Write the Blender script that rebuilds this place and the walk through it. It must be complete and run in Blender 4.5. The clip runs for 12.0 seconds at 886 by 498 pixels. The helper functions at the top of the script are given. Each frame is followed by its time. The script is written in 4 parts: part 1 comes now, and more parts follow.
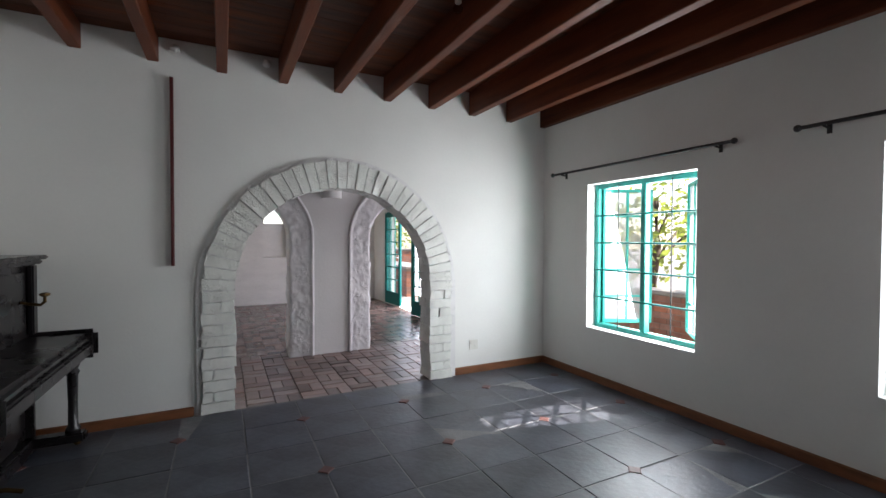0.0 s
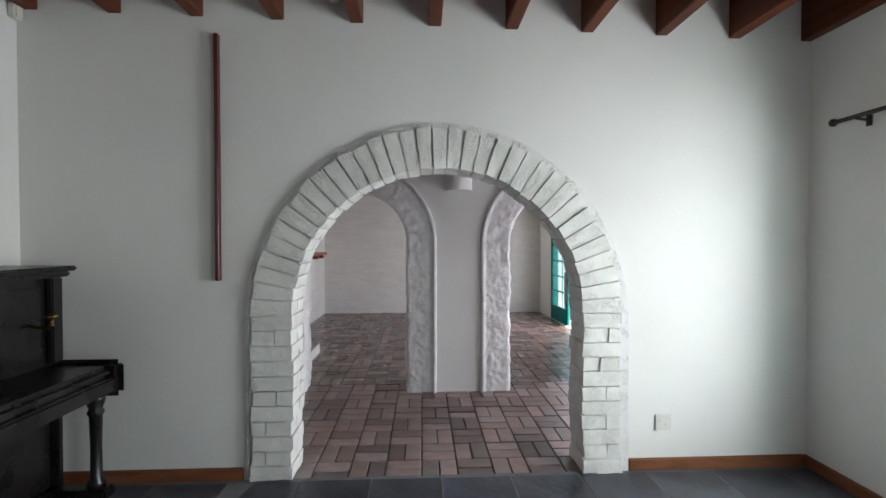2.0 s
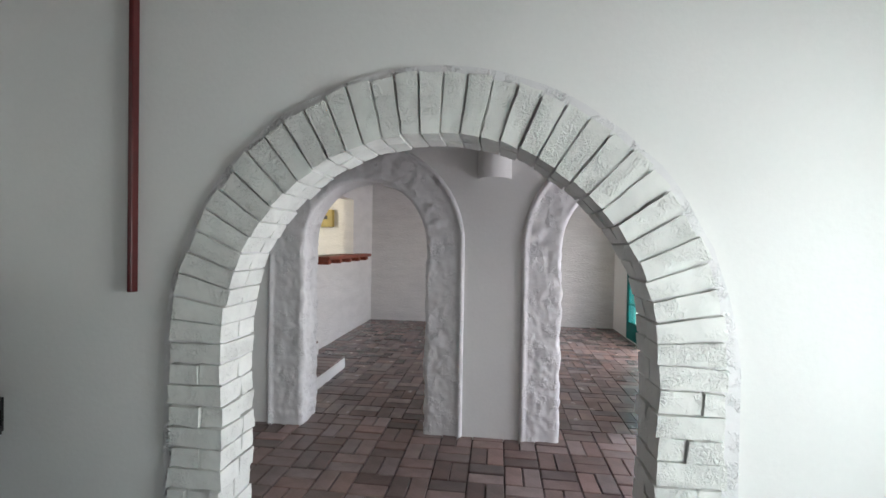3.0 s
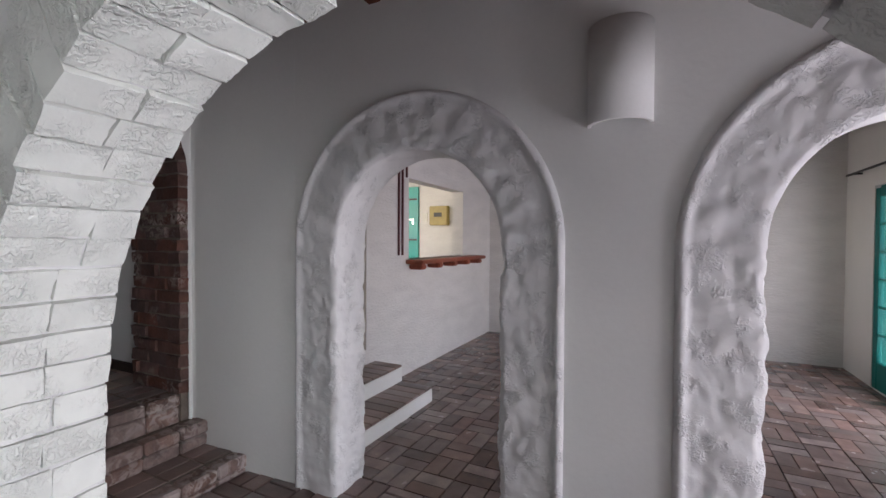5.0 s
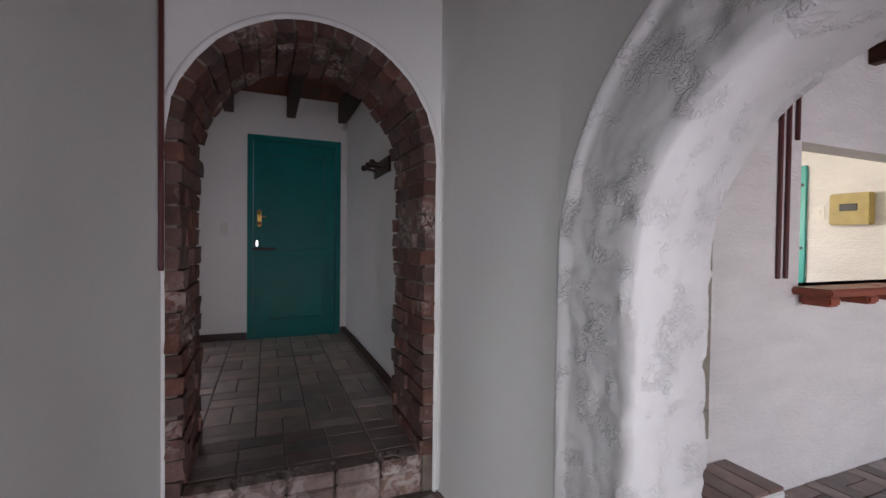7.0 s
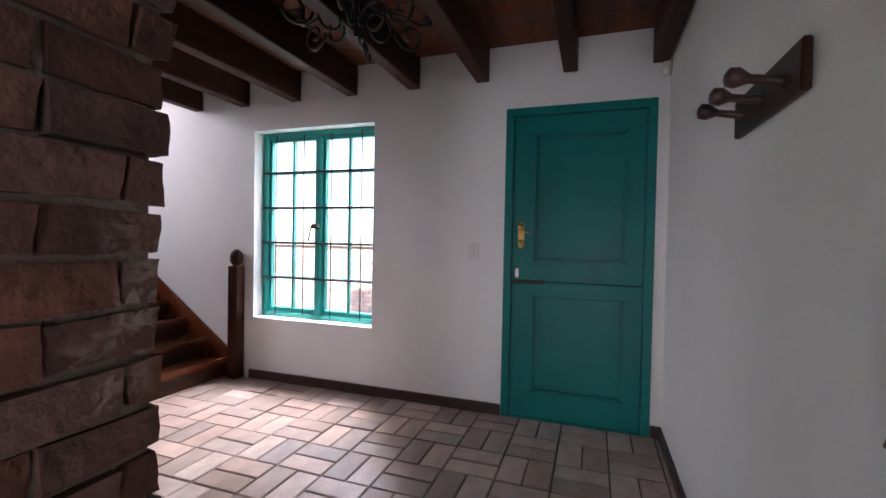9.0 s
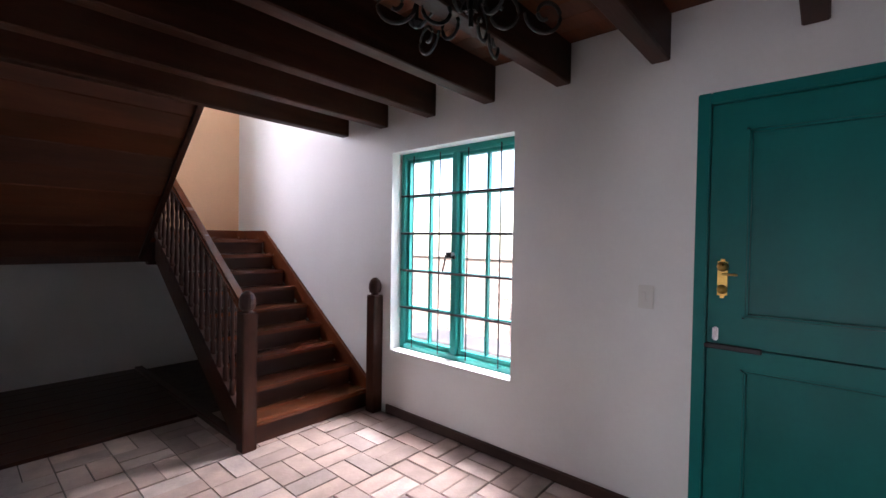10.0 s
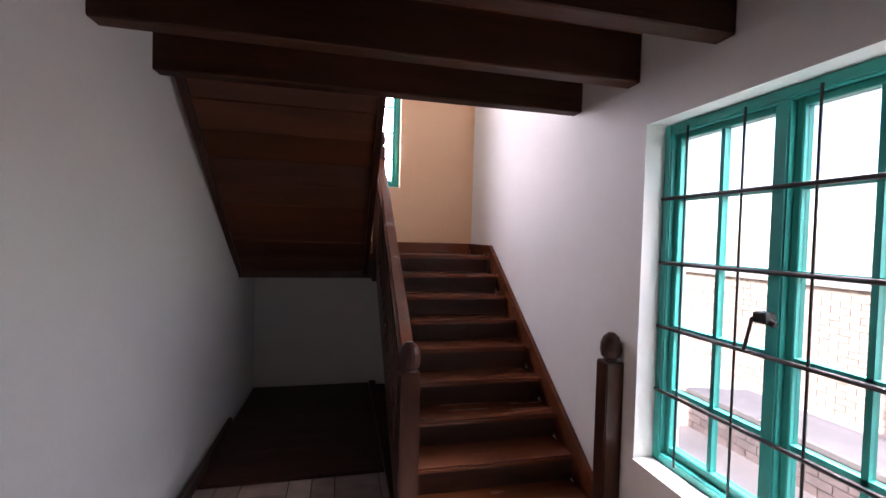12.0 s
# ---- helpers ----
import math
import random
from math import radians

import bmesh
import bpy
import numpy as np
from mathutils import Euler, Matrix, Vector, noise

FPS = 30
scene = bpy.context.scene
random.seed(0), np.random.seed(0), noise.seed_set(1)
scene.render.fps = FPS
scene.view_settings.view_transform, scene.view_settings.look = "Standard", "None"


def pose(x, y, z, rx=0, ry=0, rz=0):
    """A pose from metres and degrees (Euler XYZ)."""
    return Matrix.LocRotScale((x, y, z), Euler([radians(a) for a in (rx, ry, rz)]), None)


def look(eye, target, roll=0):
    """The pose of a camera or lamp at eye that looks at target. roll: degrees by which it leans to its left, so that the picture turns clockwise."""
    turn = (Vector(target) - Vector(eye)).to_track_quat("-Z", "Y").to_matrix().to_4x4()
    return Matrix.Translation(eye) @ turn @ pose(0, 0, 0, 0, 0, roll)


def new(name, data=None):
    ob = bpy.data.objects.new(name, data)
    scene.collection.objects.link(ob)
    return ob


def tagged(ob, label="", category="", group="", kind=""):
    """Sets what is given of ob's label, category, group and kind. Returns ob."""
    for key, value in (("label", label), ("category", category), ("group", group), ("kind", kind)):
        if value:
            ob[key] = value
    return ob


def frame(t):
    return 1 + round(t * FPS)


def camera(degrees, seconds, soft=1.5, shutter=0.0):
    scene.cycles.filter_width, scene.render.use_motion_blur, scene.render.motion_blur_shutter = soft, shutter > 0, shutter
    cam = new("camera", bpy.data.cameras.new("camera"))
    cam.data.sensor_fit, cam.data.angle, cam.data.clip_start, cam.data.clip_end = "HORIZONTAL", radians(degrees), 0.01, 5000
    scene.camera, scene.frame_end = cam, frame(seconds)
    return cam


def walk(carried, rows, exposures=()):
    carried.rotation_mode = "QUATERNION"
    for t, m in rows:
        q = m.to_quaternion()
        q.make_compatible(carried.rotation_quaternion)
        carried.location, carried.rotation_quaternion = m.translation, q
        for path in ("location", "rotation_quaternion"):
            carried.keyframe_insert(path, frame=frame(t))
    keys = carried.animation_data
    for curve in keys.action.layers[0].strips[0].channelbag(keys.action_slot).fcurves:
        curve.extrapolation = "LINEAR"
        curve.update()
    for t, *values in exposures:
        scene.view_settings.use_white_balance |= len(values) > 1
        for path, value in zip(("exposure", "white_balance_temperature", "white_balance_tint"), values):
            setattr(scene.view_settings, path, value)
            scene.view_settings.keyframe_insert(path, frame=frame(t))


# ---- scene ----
cam = camera(90.9, 12.0)
PATH = [
    (0, (0.291, -3.855, 1.37), (1.192, -2.07, 1.327), 0.2),
    (0.5, (0.532, -3.597, 1.385), (1.214, -1.717, 1.336), 0.1),
    (1, (0.747, -3.28, 1.384), (1.22, -1.337, 1.336), 0.2),
    (1.5, (0.954, -2.932, 1.395), (1.222, -0.951, 1.35), 0.1),
    (2, (1.126, -2.579, 1.39), (1.22, -0.581, 1.356), 0.0),
    (2.5, (1.3, -2.2, 1.404), (1.248, -0.201, 1.358), 0.5),
    (2.7, (1.41, -1.983, 1.393), (1.263, 0.012, 1.369), 0.8),
    (4.3, (1.593, -0.866, 1.421), (1.07, 1.063, 1.365), 0.3),
    (4.5, (1.6, -0.736, 1.409), (0.97, 1.162, 1.364), 0.4),
    (5, (1.616, -0.393, 1.404), (0.721, 1.395, 1.365), 0.3),
    (5.5, (1.549, -0.072, 1.412), (0.387, 1.556, 1.376), 0.4),
    (6, (1.41, 0.199, 1.428), (-0.037, 1.578, 1.397), 0.6),
    (6.5, (1.169, 0.444, 1.436), (-0.523, 1.51, 1.408), 0.7),
    (7, (0.836, 0.64, 1.445), (-1.018, 1.388, 1.408), 0.7),
    (7.2, (0.661, 0.707, 1.443), (-1.239, 1.331, 1.405), 0.7),
    (8.8, (-0.916, 1.027, 1.589), (-2.852, 0.528, 1.536), 0.9),
    (9, (-1.078, 1.035, 1.609), (-2.968, 0.382, 1.57), 1.1),
    (9.5, (-1.403, 0.987, 1.724), (-3.13, -0.02, 1.679), 0.9),
    (10, (-1.7, 0.918, 1.811), (-3.204, -0.4, 1.771), 0.9),
    (10.5, (-1.92, 0.797, 1.853), (-3.157, -0.775, 1.83), 1.2),
    (11, (-2.145, 0.633, 1.903), (-3.095, -1.127, 1.872), 1.5),
    (11.5, (-2.403, 0.407, 1.942), (-3.085, -1.472, 1.893), 1.6),
    (12, (-2.677, 0.088, 1.954), (-3.133, -1.858, 1.898), 1.6),
]
walk(cam, [(t, look(eye, target, roll)) for t, eye, target, roll in PATH],
     exposures=[(0.0, 1.7, 6500, 14), (2.7, 1.9, 6500, 9), (4.4, 1.65, 6500, 14), (7.2, 2.0, 6500, 17), (8.8, 2.75, 6500, 17), (10.0, 2.7, 6500, 18), (12.0, 2.5, 6800, 22)])

# ---- world, sun, daylight at the openings, kitchen fill ----
SUN_EL, SUN_AZ = 47.0, -15.0   # elevation; the sun stands east, a little to the south
world = bpy.data.worlds.new("world")
scene.world = world
world.use_nodes = True
wn = world.node_tree.nodes
sky = wn.new("ShaderNodeTexSky")
sky.sky_type = "NISHITA"
sky.sun_disc = False
sky.sun_elevation = radians(SUN_EL)
sky.sun_rotation = radians(90 - SUN_AZ)
world.node_tree.links.new(sky.outputs[0], wn["Background"].inputs[0])
wn["Background"].inputs[1].default_value = 0.15
sun = new("sun", bpy.data.lights.new("sun", "SUN"))
sun.data.energy, sun.data.angle, sun.data.color = 5.0, radians(0.5), (1.0, 0.95, 0.88)
sd = Vector((math.cos(radians(SUN_EL)) * math.cos(radians(SUN_AZ)), math.cos(radians(SUN_EL)) * math.sin(radians(SUN_AZ)), math.sin(radians(SUN_EL))))
sun.matrix_world = look(sd * 30, (0, 0, 0))


def daylight(name, eye, target, w, h, watts, color=(0.93, 0.97, 1.0)):
    """Area lamp: sky light that comes in at an opening, and the kitchen fill."""
    ob = new(name, bpy.data.lights.new(name, "AREA"))
    ob.data.shape, ob.data.size, ob.data.size_y = "RECTANGLE", w, h
    ob.data.energy, ob.data.color = watts, color
    ob.matrix_world = look(eye, target)
    return ob


daylight("sky_living_window", (3.78, -1.21, 1.25), (0.5, -0.85, 0.6), 1.1, 1.4, 25)
daylight("sky_living_window", (3.78, -3.36, 1.25), (1.2, 0.0, 0.7), 1.1, 1.4, 11)
daylight("sky_living_window", (3.78, -5.5, 1.25), (0.5, -5.5, 0.2), 1.1, 1.4, 1)
daylight("sky_corridor_opening", (3.75, 0.83, 0.72), (0, 0.83, 0.5), 0.88, 1.25, 9, (0.89, 0.88, 1.0))
daylight("sky_french_door", (3.75, 4.0, 1.1), (0, 4.2, 0.6), 1.5, 1.8, 18, (0.92, 0.91, 1.0))
daylight("sky_lobby_window", (-5.6, -1.1, 4.1), (-3.1, -0.95, 0.6), 1.4, 1.4, 145, (0.95, 0.93, 1.0))
daylight("sky_landing_window", (-2.9, -4.75, 3.3), (-3.0, -1.5, 2.6), 0.8, 1.4, 22, (0.90, 0.87, 1.0))
# fill lamp added to brighten the kitchen behind the hatch
daylight("sky_kitchen_window", (-3.5, 4.0, 1.9), (-1.5, 6.0, 1.6), 1.2, 1.0, 19, (1.0, 0.93, 0.8))


# ---- materials ----
def mat(name, color, rough=0.6, metal=0.0, var=0.12, scale=3.0, fine=60.0, bump=0.1, bdist=0.01, stretch=(1, 1, 1), rand=0.0, island=0.0, dark=None, spec=0.5, coat=0.0):
    """Base colour with two scales of variation, relief, and a shade of its own for each piece."""
    m = bpy.data.materials.new(name)
    m.use_nodes = True
    nt = m.node_tree
    n, L = nt.nodes, nt.links.new
    b = n["Principled BSDF"]
    b.inputs["Roughness"].default_value = rough
    b.inputs["Metallic"].default_value = metal
    b.inputs["Specular IOR Level"].default_value = spec
    b.inputs["Coat Weight"].default_value = coat
    tc = n.new("ShaderNodeTexCoord")
    mp = n.new("ShaderNodeMapping")
    mp.inputs["Scale"].default_value = stretch
    L(tc.outputs["Object"], mp.inputs[0])
    n1, n2 = n.new("ShaderNodeTexNoise"), n.new("ShaderNodeTexNoise")
    for q, s, dt in ((n1, scale, 6), (n2, fine, 4)):
        q.inputs["Scale"].default_value = s
        q.inputs["Detail"].default_value = dt
        L(mp.outputs[0], q.inputs["Vector"])
    dk = dark or tuple(c * (1 - 2.5 * var) if 2.5 * var < 0.9 else c * 0.1 for c in color)
    mix = n.new("ShaderNodeMix")
    mix.data_type = "RGBA"
    mix.inputs["A"].default_value = (*dk, 1)
    mix.inputs["B"].default_value = (*color, 1)
    ramp = n.new("ShaderNodeMapRange")
    ramp.inputs["From Min"].default_value, ramp.inputs["From Max"].default_value = 0.3, 0.62
    L(n1.outputs["Fac"], ramp.inputs["Value"])
    L(ramp.outputs[0], mix.inputs["Factor"])
    hsv = n.new("ShaderNodeHueSaturation")
    L(mix.outputs["Result"], hsv.inputs["Color"])
    ma = n.new("ShaderNodeMath")
    ma.operation = "MULTIPLY_ADD"
    L(n2.outputs["Fac"], ma.inputs[0])
    ma.inputs[1].default_value, ma.inputs[2].default_value = var * 2, 1 - var
    val = ma.outputs[0]
    if rand or island:
        src = n.new("ShaderNodeObjectInfo").outputs["Random"] if rand else n.new("ShaderNodeNewGeometry").outputs["Random Per Island"]
        k = rand or island
        mb = n.new("ShaderNodeMath")
        mb.operation = "MULTIPLY_ADD"
        L(src, mb.inputs[0])
        mb.inputs[1].default_value, mb.inputs[2].default_value = 2 * k, 1 - k
        mc = n.new("ShaderNodeMath")
        mc.operation = "MULTIPLY"
        L(val, mc.inputs[0])
        L(mb.outputs[0], mc.inputs[1])
        val = mc.outputs[0]
        md = n.new("ShaderNodeMath")
        md.operation = "MULTIPLY_ADD"
        wv = n.new("ShaderNodeTexWhiteNoise")
        wv.noise_dimensions = "1D"
        L(src, wv.inputs["W"])
        L(wv.outputs["Value"], md.inputs[0])
        md.inputs[1].default_value, md.inputs[2].default_value = k * 1.3, 1 - k * 0.75
        L(md.outputs[0], hsv.inputs["Saturation"])
    L(val, hsv.inputs["Value"])
    L(hsv.outputs[0], b.inputs["Base Color"])
    mr = n.new("ShaderNodeMath")
    mr.operation = "MULTIPLY_ADD"
    L(n1.outputs["Fac"], mr.inputs[0])
    mr.inputs[1].default_value, mr.inputs[2].default_value = 0.2, max(rough - 0.1, 0.02)
    L(mr.outputs[0], b.inputs["Roughness"])
    if bump:
        ad = n.new("ShaderNodeMath")
        ad.operation = "MULTIPLY_ADD"
        L(n1.outputs["Fac"], ad.inputs[0])
        ad.inputs[1].default_value = 1.5
        L(n2.outputs["Fac"], ad.inputs[2])
        bp = n.new("ShaderNodeBump")
        bp.inputs["Strength"].default_value = bump
        bp.inputs["Distance"].default_value = bdist
        L(ad.outputs[0], bp.inputs["Height"])
        L(bp.outputs[0], b.inputs["Normal"])
    return m


def pitted(m, scale, lo, hi, depth, spot=None):
    """Adds rough patches with a relief of their own, and a stain in the patches if a colour is given."""
    nt = m.node_tree
    n, L = nt.nodes, nt.links.new
    b = n["Principled BSDF"]
    tc = n.new("ShaderNodeTexCoord")
    big, small = n.new("ShaderNodeTexNoise"), n.new("ShaderNodeTexNoise")
    big.inputs["Scale"].default_value, big.inputs["Detail"].default_value = scale * 0.14, 3
    small.inputs["Scale"].default_value, small.inputs["Detail"].default_value = scale, 2
    small.inputs["Distortion"].default_value = 1.2
    for q in (big, small):
        L(tc.outputs["Object"], q.inputs["Vector"])
    mask, worm = n.new("ShaderNodeMapRange"), n.new("ShaderNodeMapRange")
    mask.inputs["From Min"].default_value, mask.inputs["From Max"].default_value = lo, hi
    worm.inputs["From Min"].default_value, worm.inputs["From Max"].default_value = 0.42, 0.58
    L(big.outputs["Fac"], mask.inputs["Value"])
    L(small.outputs["Fac"], worm.inputs["Value"])
    mul = n.new("ShaderNodeMath")
    mul.operation = "MULTIPLY"
    L(mask.outputs[0], mul.inputs[0])
    L(worm.outputs[0], mul.inputs[1])
    bp = n.new("ShaderNodeBump")
    bp.inputs["Strength"].default_value, bp.inputs["Distance"].default_value = 0.8, depth
    L(mul.outputs[0], bp.inputs["Height"])
    if b.inputs["Normal"].is_linked:
        L(b.inputs["Normal"].links[0].from_socket, bp.inputs["Normal"])
    L(bp.outputs[0], b.inputs["Normal"])
    if spot:
        mix = n.new("ShaderNodeMix")
        mix.data_type = "RGBA"
        mix.inputs["B"].default_value = (*spot, 1)
        L(b.inputs["Base Color"].links[0].from_socket, mix.inputs["A"])
        L(mul.outputs[0], mix.inputs["Factor"])
        L(mix.outputs["Result"], b.inputs["Base Color"])
    return m


PLASTER = mat("plaster_white", (0.80, 0.80, 0.775), 0.75, var=0.025, scale=1.3, fine=45, bump=0.25, bdist=0.004)
PLASTER_PEACH = mat("plaster_peach", (0.80, 0.52, 0.31), 0.75, var=0.03, scale=1.3, fine=45, bump=0.25, bdist=0.004)
ROUGH_WHITE = pitted(mat("rough_white_paint", (0.76, 0.755, 0.75), 0.5, var=0.03, scale=9, fine=26, bump=0.35, bdist=0.008), 70, 0.5, 0.62, 0.006)
BRICK_WALL = mat("painted_brick_wall", (0.76, 0.74, 0.72), 0.65, var=0.04, scale=2.5, fine=24, bump=0.7, bdist=0.012, stretch=(1, 1, 3))
WHITE_BRICK = pitted(mat("white_painted_brick", (0.80, 0.81, 0.77), 0.45, var=0.03, scale=14, fine=30, bump=0.28, bdist=0.007, rand=0.03), 75, 0.42, 0.6, 0.0045)
RED_BRICK = pitted(mat("old_red_brick", (0.135, 0.062, 0.046), 0.75, var=0.22, scale=9, fine=40, bump=0.8, bdist=0.010, rand=0.36), 26, 0.54, 0.66, 0.004, (0.34, 0.28, 0.25))
MORTAR = mat("lime_mortar", (0.21, 0.17, 0.14), 0.9, var=0.15, scale=12, fine=70, bump=0.6)
PAVER = mat("clay_paver", (0.245, 0.175, 0.157), 0.33, var=0.13, scale=8, fine=60, bump=0.25, bdist=0.004, rand=0.42)
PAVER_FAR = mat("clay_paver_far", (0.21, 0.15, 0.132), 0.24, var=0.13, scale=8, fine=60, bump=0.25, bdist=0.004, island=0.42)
PAVER_PALE = mat("pale_clay_paver", (0.40, 0.305, 0.26), 0.33, var=0.12, scale=8, fine=60, bump=0.25, bdist=0.004, rand=0.3)
JOINT = mat("dark_joint", (0.13, 0.105, 0.095), 0.85, var=0.15, scale=10, bump=0.4)
SLATE = mat("blue_grey_slate", (0.064, 0.070, 0.088), 0.4, var=0.26, scale=3.5, fine=24, bump=0.4, bdist=0.006, rand=0.22)
GROUT = mat("grey_grout", (0.17, 0.172, 0.175), 0.85, var=0.1, scale=10, bump=0.3)
INSET = mat("terracotta_inset", (0.11, 0.045, 0.038), 0.5, var=0.1, scale=20)
BEAM = mat("stained_beam", (0.13, 0.033, 0.012), 0.5, spec=0.25, var=0.22, scale=2.2, fine=18, bump=0.3, bdist=0.005, stretch=(6, 0.6, 6))
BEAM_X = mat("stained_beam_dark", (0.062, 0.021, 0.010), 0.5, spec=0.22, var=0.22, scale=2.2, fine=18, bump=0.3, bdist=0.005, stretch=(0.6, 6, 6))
BOARD = mat("stained_board", (0.15, 0.042, 0.016), 0.55, spec=0.25, var=0.25, scale=2.5, fine=14, bump=0.3, bdist=0.004, stretch=(0.7, 5, 5), island=0.2)
STAIR = mat("stair_wood", (0.16, 0.046, 0.018), 0.24, spec=0.5, var=0.09, scale=2.0, fine=20, bump=0.2, bdist=0.003, stretch=(1, 6, 6), coat=0.2)
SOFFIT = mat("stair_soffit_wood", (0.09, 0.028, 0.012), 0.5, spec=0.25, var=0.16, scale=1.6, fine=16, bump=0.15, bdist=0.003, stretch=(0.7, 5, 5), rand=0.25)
# stair wood darkened for the risers: their shade is put into the colour
STAIR_RISER_SHADED = mat("stair_riser_wood_shaded", (0.055, 0.018, 0.009), 0.4, spec=0.3, var=0.2, scale=2.0, fine=20, bump=0.2, bdist=0.003, stretch=(1, 6, 6))
STAIR_DARK = mat("dark_stair_wood", (0.055, 0.017, 0.009), 0.35, spec=0.35, var=0.22, scale=4, fine=22, bump=0.2, bdist=0.003, stretch=(5, 5, 1))
SKIRT = mat("skirting_wood", (0.24, 0.092, 0.04), 0.4, var=0.15, scale=4, fine=25, bump=0.15, stretch=(1, 1, 6))
SKIRT_DARK = mat("dark_skirting", (0.055, 0.026, 0.02), 0.4, var=0.15, scale=4, fine=25, bump=0.15)
TEAL = mat("teal_paint", (0.0, 0.18, 0.162), 0.4, spec=0.2, var=0.06, scale=3, fine=40, bump=0.12, bdist=0.002)
TEAL_LIGHT = mat("turquoise_paint", (0.02, 0.36, 0.31), 0.4, var=0.06, scale=3, fine=40, bump=0.12, bdist=0.002)
IRON = mat("black_iron", (0.015, 0.014, 0.014), 0.45, var=0.1, scale=30, bump=0.2)
BRASS = mat("aged_brass", (0.55, 0.36, 0.10), 0.3, 1.0, var=0.1, scale=20, bump=0.05)
CHROME = mat("chrome", (0.75, 0.75, 0.76), 0.15, 1.0, var=0.03, bump=0)
BLACKWOOD = mat("black_piano_wood", (0.013, 0.011, 0.012), 0.28, var=0.2, scale=6, fine=40, bump=0.06, bdist=0.002)
TARNISH = mat("tarnished_brass", (0.16, 0.10, 0.04), 0.45, 1.0, var=0.15, scale=20, bump=0.05)
IVORY = mat("ivory_plastic", (0.72, 0.71, 0.66), 0.4, var=0.02, bump=0)
MAROON = mat("maroon_rod", (0.10, 0.018, 0.018), 0.35, var=0.1, scale=10, bump=0.1)
SHELF = mat("shelf_wood", (0.28, 0.06, 0.025), 0.4, var=0.15, scale=4, fine=20, bump=0.15, stretch=(5, 1, 5))
LEAF = mat("leaf_green", (0.10, 0.15, 0.035), 0.6, var=0.2, scale=4, fine=30, bump=0, island=0.45)
BARK = mat("bark", (0.12, 0.085, 0.06), 0.9, var=0.2, scale=9, bump=0.8)
PAVING = mat("pale_paving", (0.28, 0.25, 0.225), 0.85, var=0.1, scale=2, fine=40, bump=0.3)
GARDEN_BRICK = mat("garden_brick", (0.30, 0.13, 0.085), 0.8, var=0.15, scale=6, fine=40, bump=0.4, island=0.25)
GARDEN_PALE = mat("pale_garden_brick", (0.33, 0.25, 0.22), 0.8, var=0.12, scale=6, fine=40, bump=0.4, island=0.15)
KITCHEN = mat("kitchen_cream", (0.80, 0.70, 0.50), 0.7, var=0.03, scale=1.5, bump=0.1)
OCHRE = mat("meter_case", (0.42, 0.32, 0.10), 0.5, var=0.06, scale=12, bump=0.05)
lt = LEAF.node_tree
tr, mx = lt.nodes.new("ShaderNodeBsdfTranslucent"), lt.nodes.new("ShaderNodeMixShader")
tr.inputs[0].default_value = (0.35, 0.40, 0.08, 1)
mx.inputs[0].default_value = 0.5
lt.links.new(lt.nodes["Principled BSDF"].outputs[0], mx.inputs[1])
lt.links.new(tr.outputs[0], mx.inputs[2])
lt.links.new(mx.outputs[0], lt.nodes["Material Output"].inputs[0])
GLASS = bpy.data.materials.new("window_glass")
GLASS.use_nodes = True
gb = GLASS.node_tree.nodes["Principled BSDF"]
gb.inputs["Transmission Weight"].default_value = 1.0
gb.inputs["Roughness"].default_value = 0.0
gb.inputs["IOR"].default_value = 1.1
# glass with a mottled, milky white translucent film
MILKY = bpy.data.materials.new("milky_window_glass")
MILKY.use_nodes = True
dn, dl = MILKY.node_tree.nodes, MILKY.node_tree.links.new
dg = dn["Principled BSDF"]
dg.inputs["Transmission Weight"].default_value, dg.inputs["Roughness"].default_value, dg.inputs["IOR"].default_value = 1.0, 0.0, 1.1
milky_film, mottle, film, dmix = dn.new("ShaderNodeBsdfTranslucent"), dn.new("ShaderNodeTexNoise"), dn.new("ShaderNodeMapRange"), dn.new("ShaderNodeMixShader")
milky_film.inputs[0].default_value = (0.85, 0.86, 0.84, 1)
mottle.inputs["Scale"].default_value, mottle.inputs["Detail"].default_value = 5, 5
film.inputs["To Min"].default_value, film.inputs["To Max"].default_value = 0.12, 0.5
dl(mottle.outputs["Fac"], film.inputs["Value"])
dl(film.outputs[0], dmix.inputs[0])
dl(dg.outputs[0], dmix.inputs[1])
dl(milky_film.outputs[0], dmix.inputs[2])
dl(dmix.outputs[0], dn["Material Output"].inputs[0])


# ---- builders ----
def box(bm, x0, x1, y0, y1, z0, z1, bevel=0.0, seg=1):
    v = [bm.verts.new((x, y, z)) for x in (x0, x1) for y in (y0, y1) for z in (z0, z1)]
    fs = [bm.faces.new([v[i] for i in q]) for q in ((0, 1, 3, 2), (4, 6, 7, 5), (0, 4, 5, 1), (2, 3, 7, 6), (0, 2, 6, 4), (1, 5, 7, 3))]
    if bevel:
        es = list({e for q in fs for e in q.edges})
        bmesh.ops.bevel(bm, geom=es, offset=bevel, segments=seg, affect="EDGES")
    return v


def obox(bm, m, *a, **k):
    tmp = bmesh.new()
    box(tmp, *a, **k)
    bmesh.ops.transform(tmp, matrix=m, verts=tmp.verts)
    me = bpy.data.meshes.new("tmp")
    tmp.to_mesh(me)
    tmp.free()
    bm.from_mesh(me)
    bpy.data.meshes.remove(me)


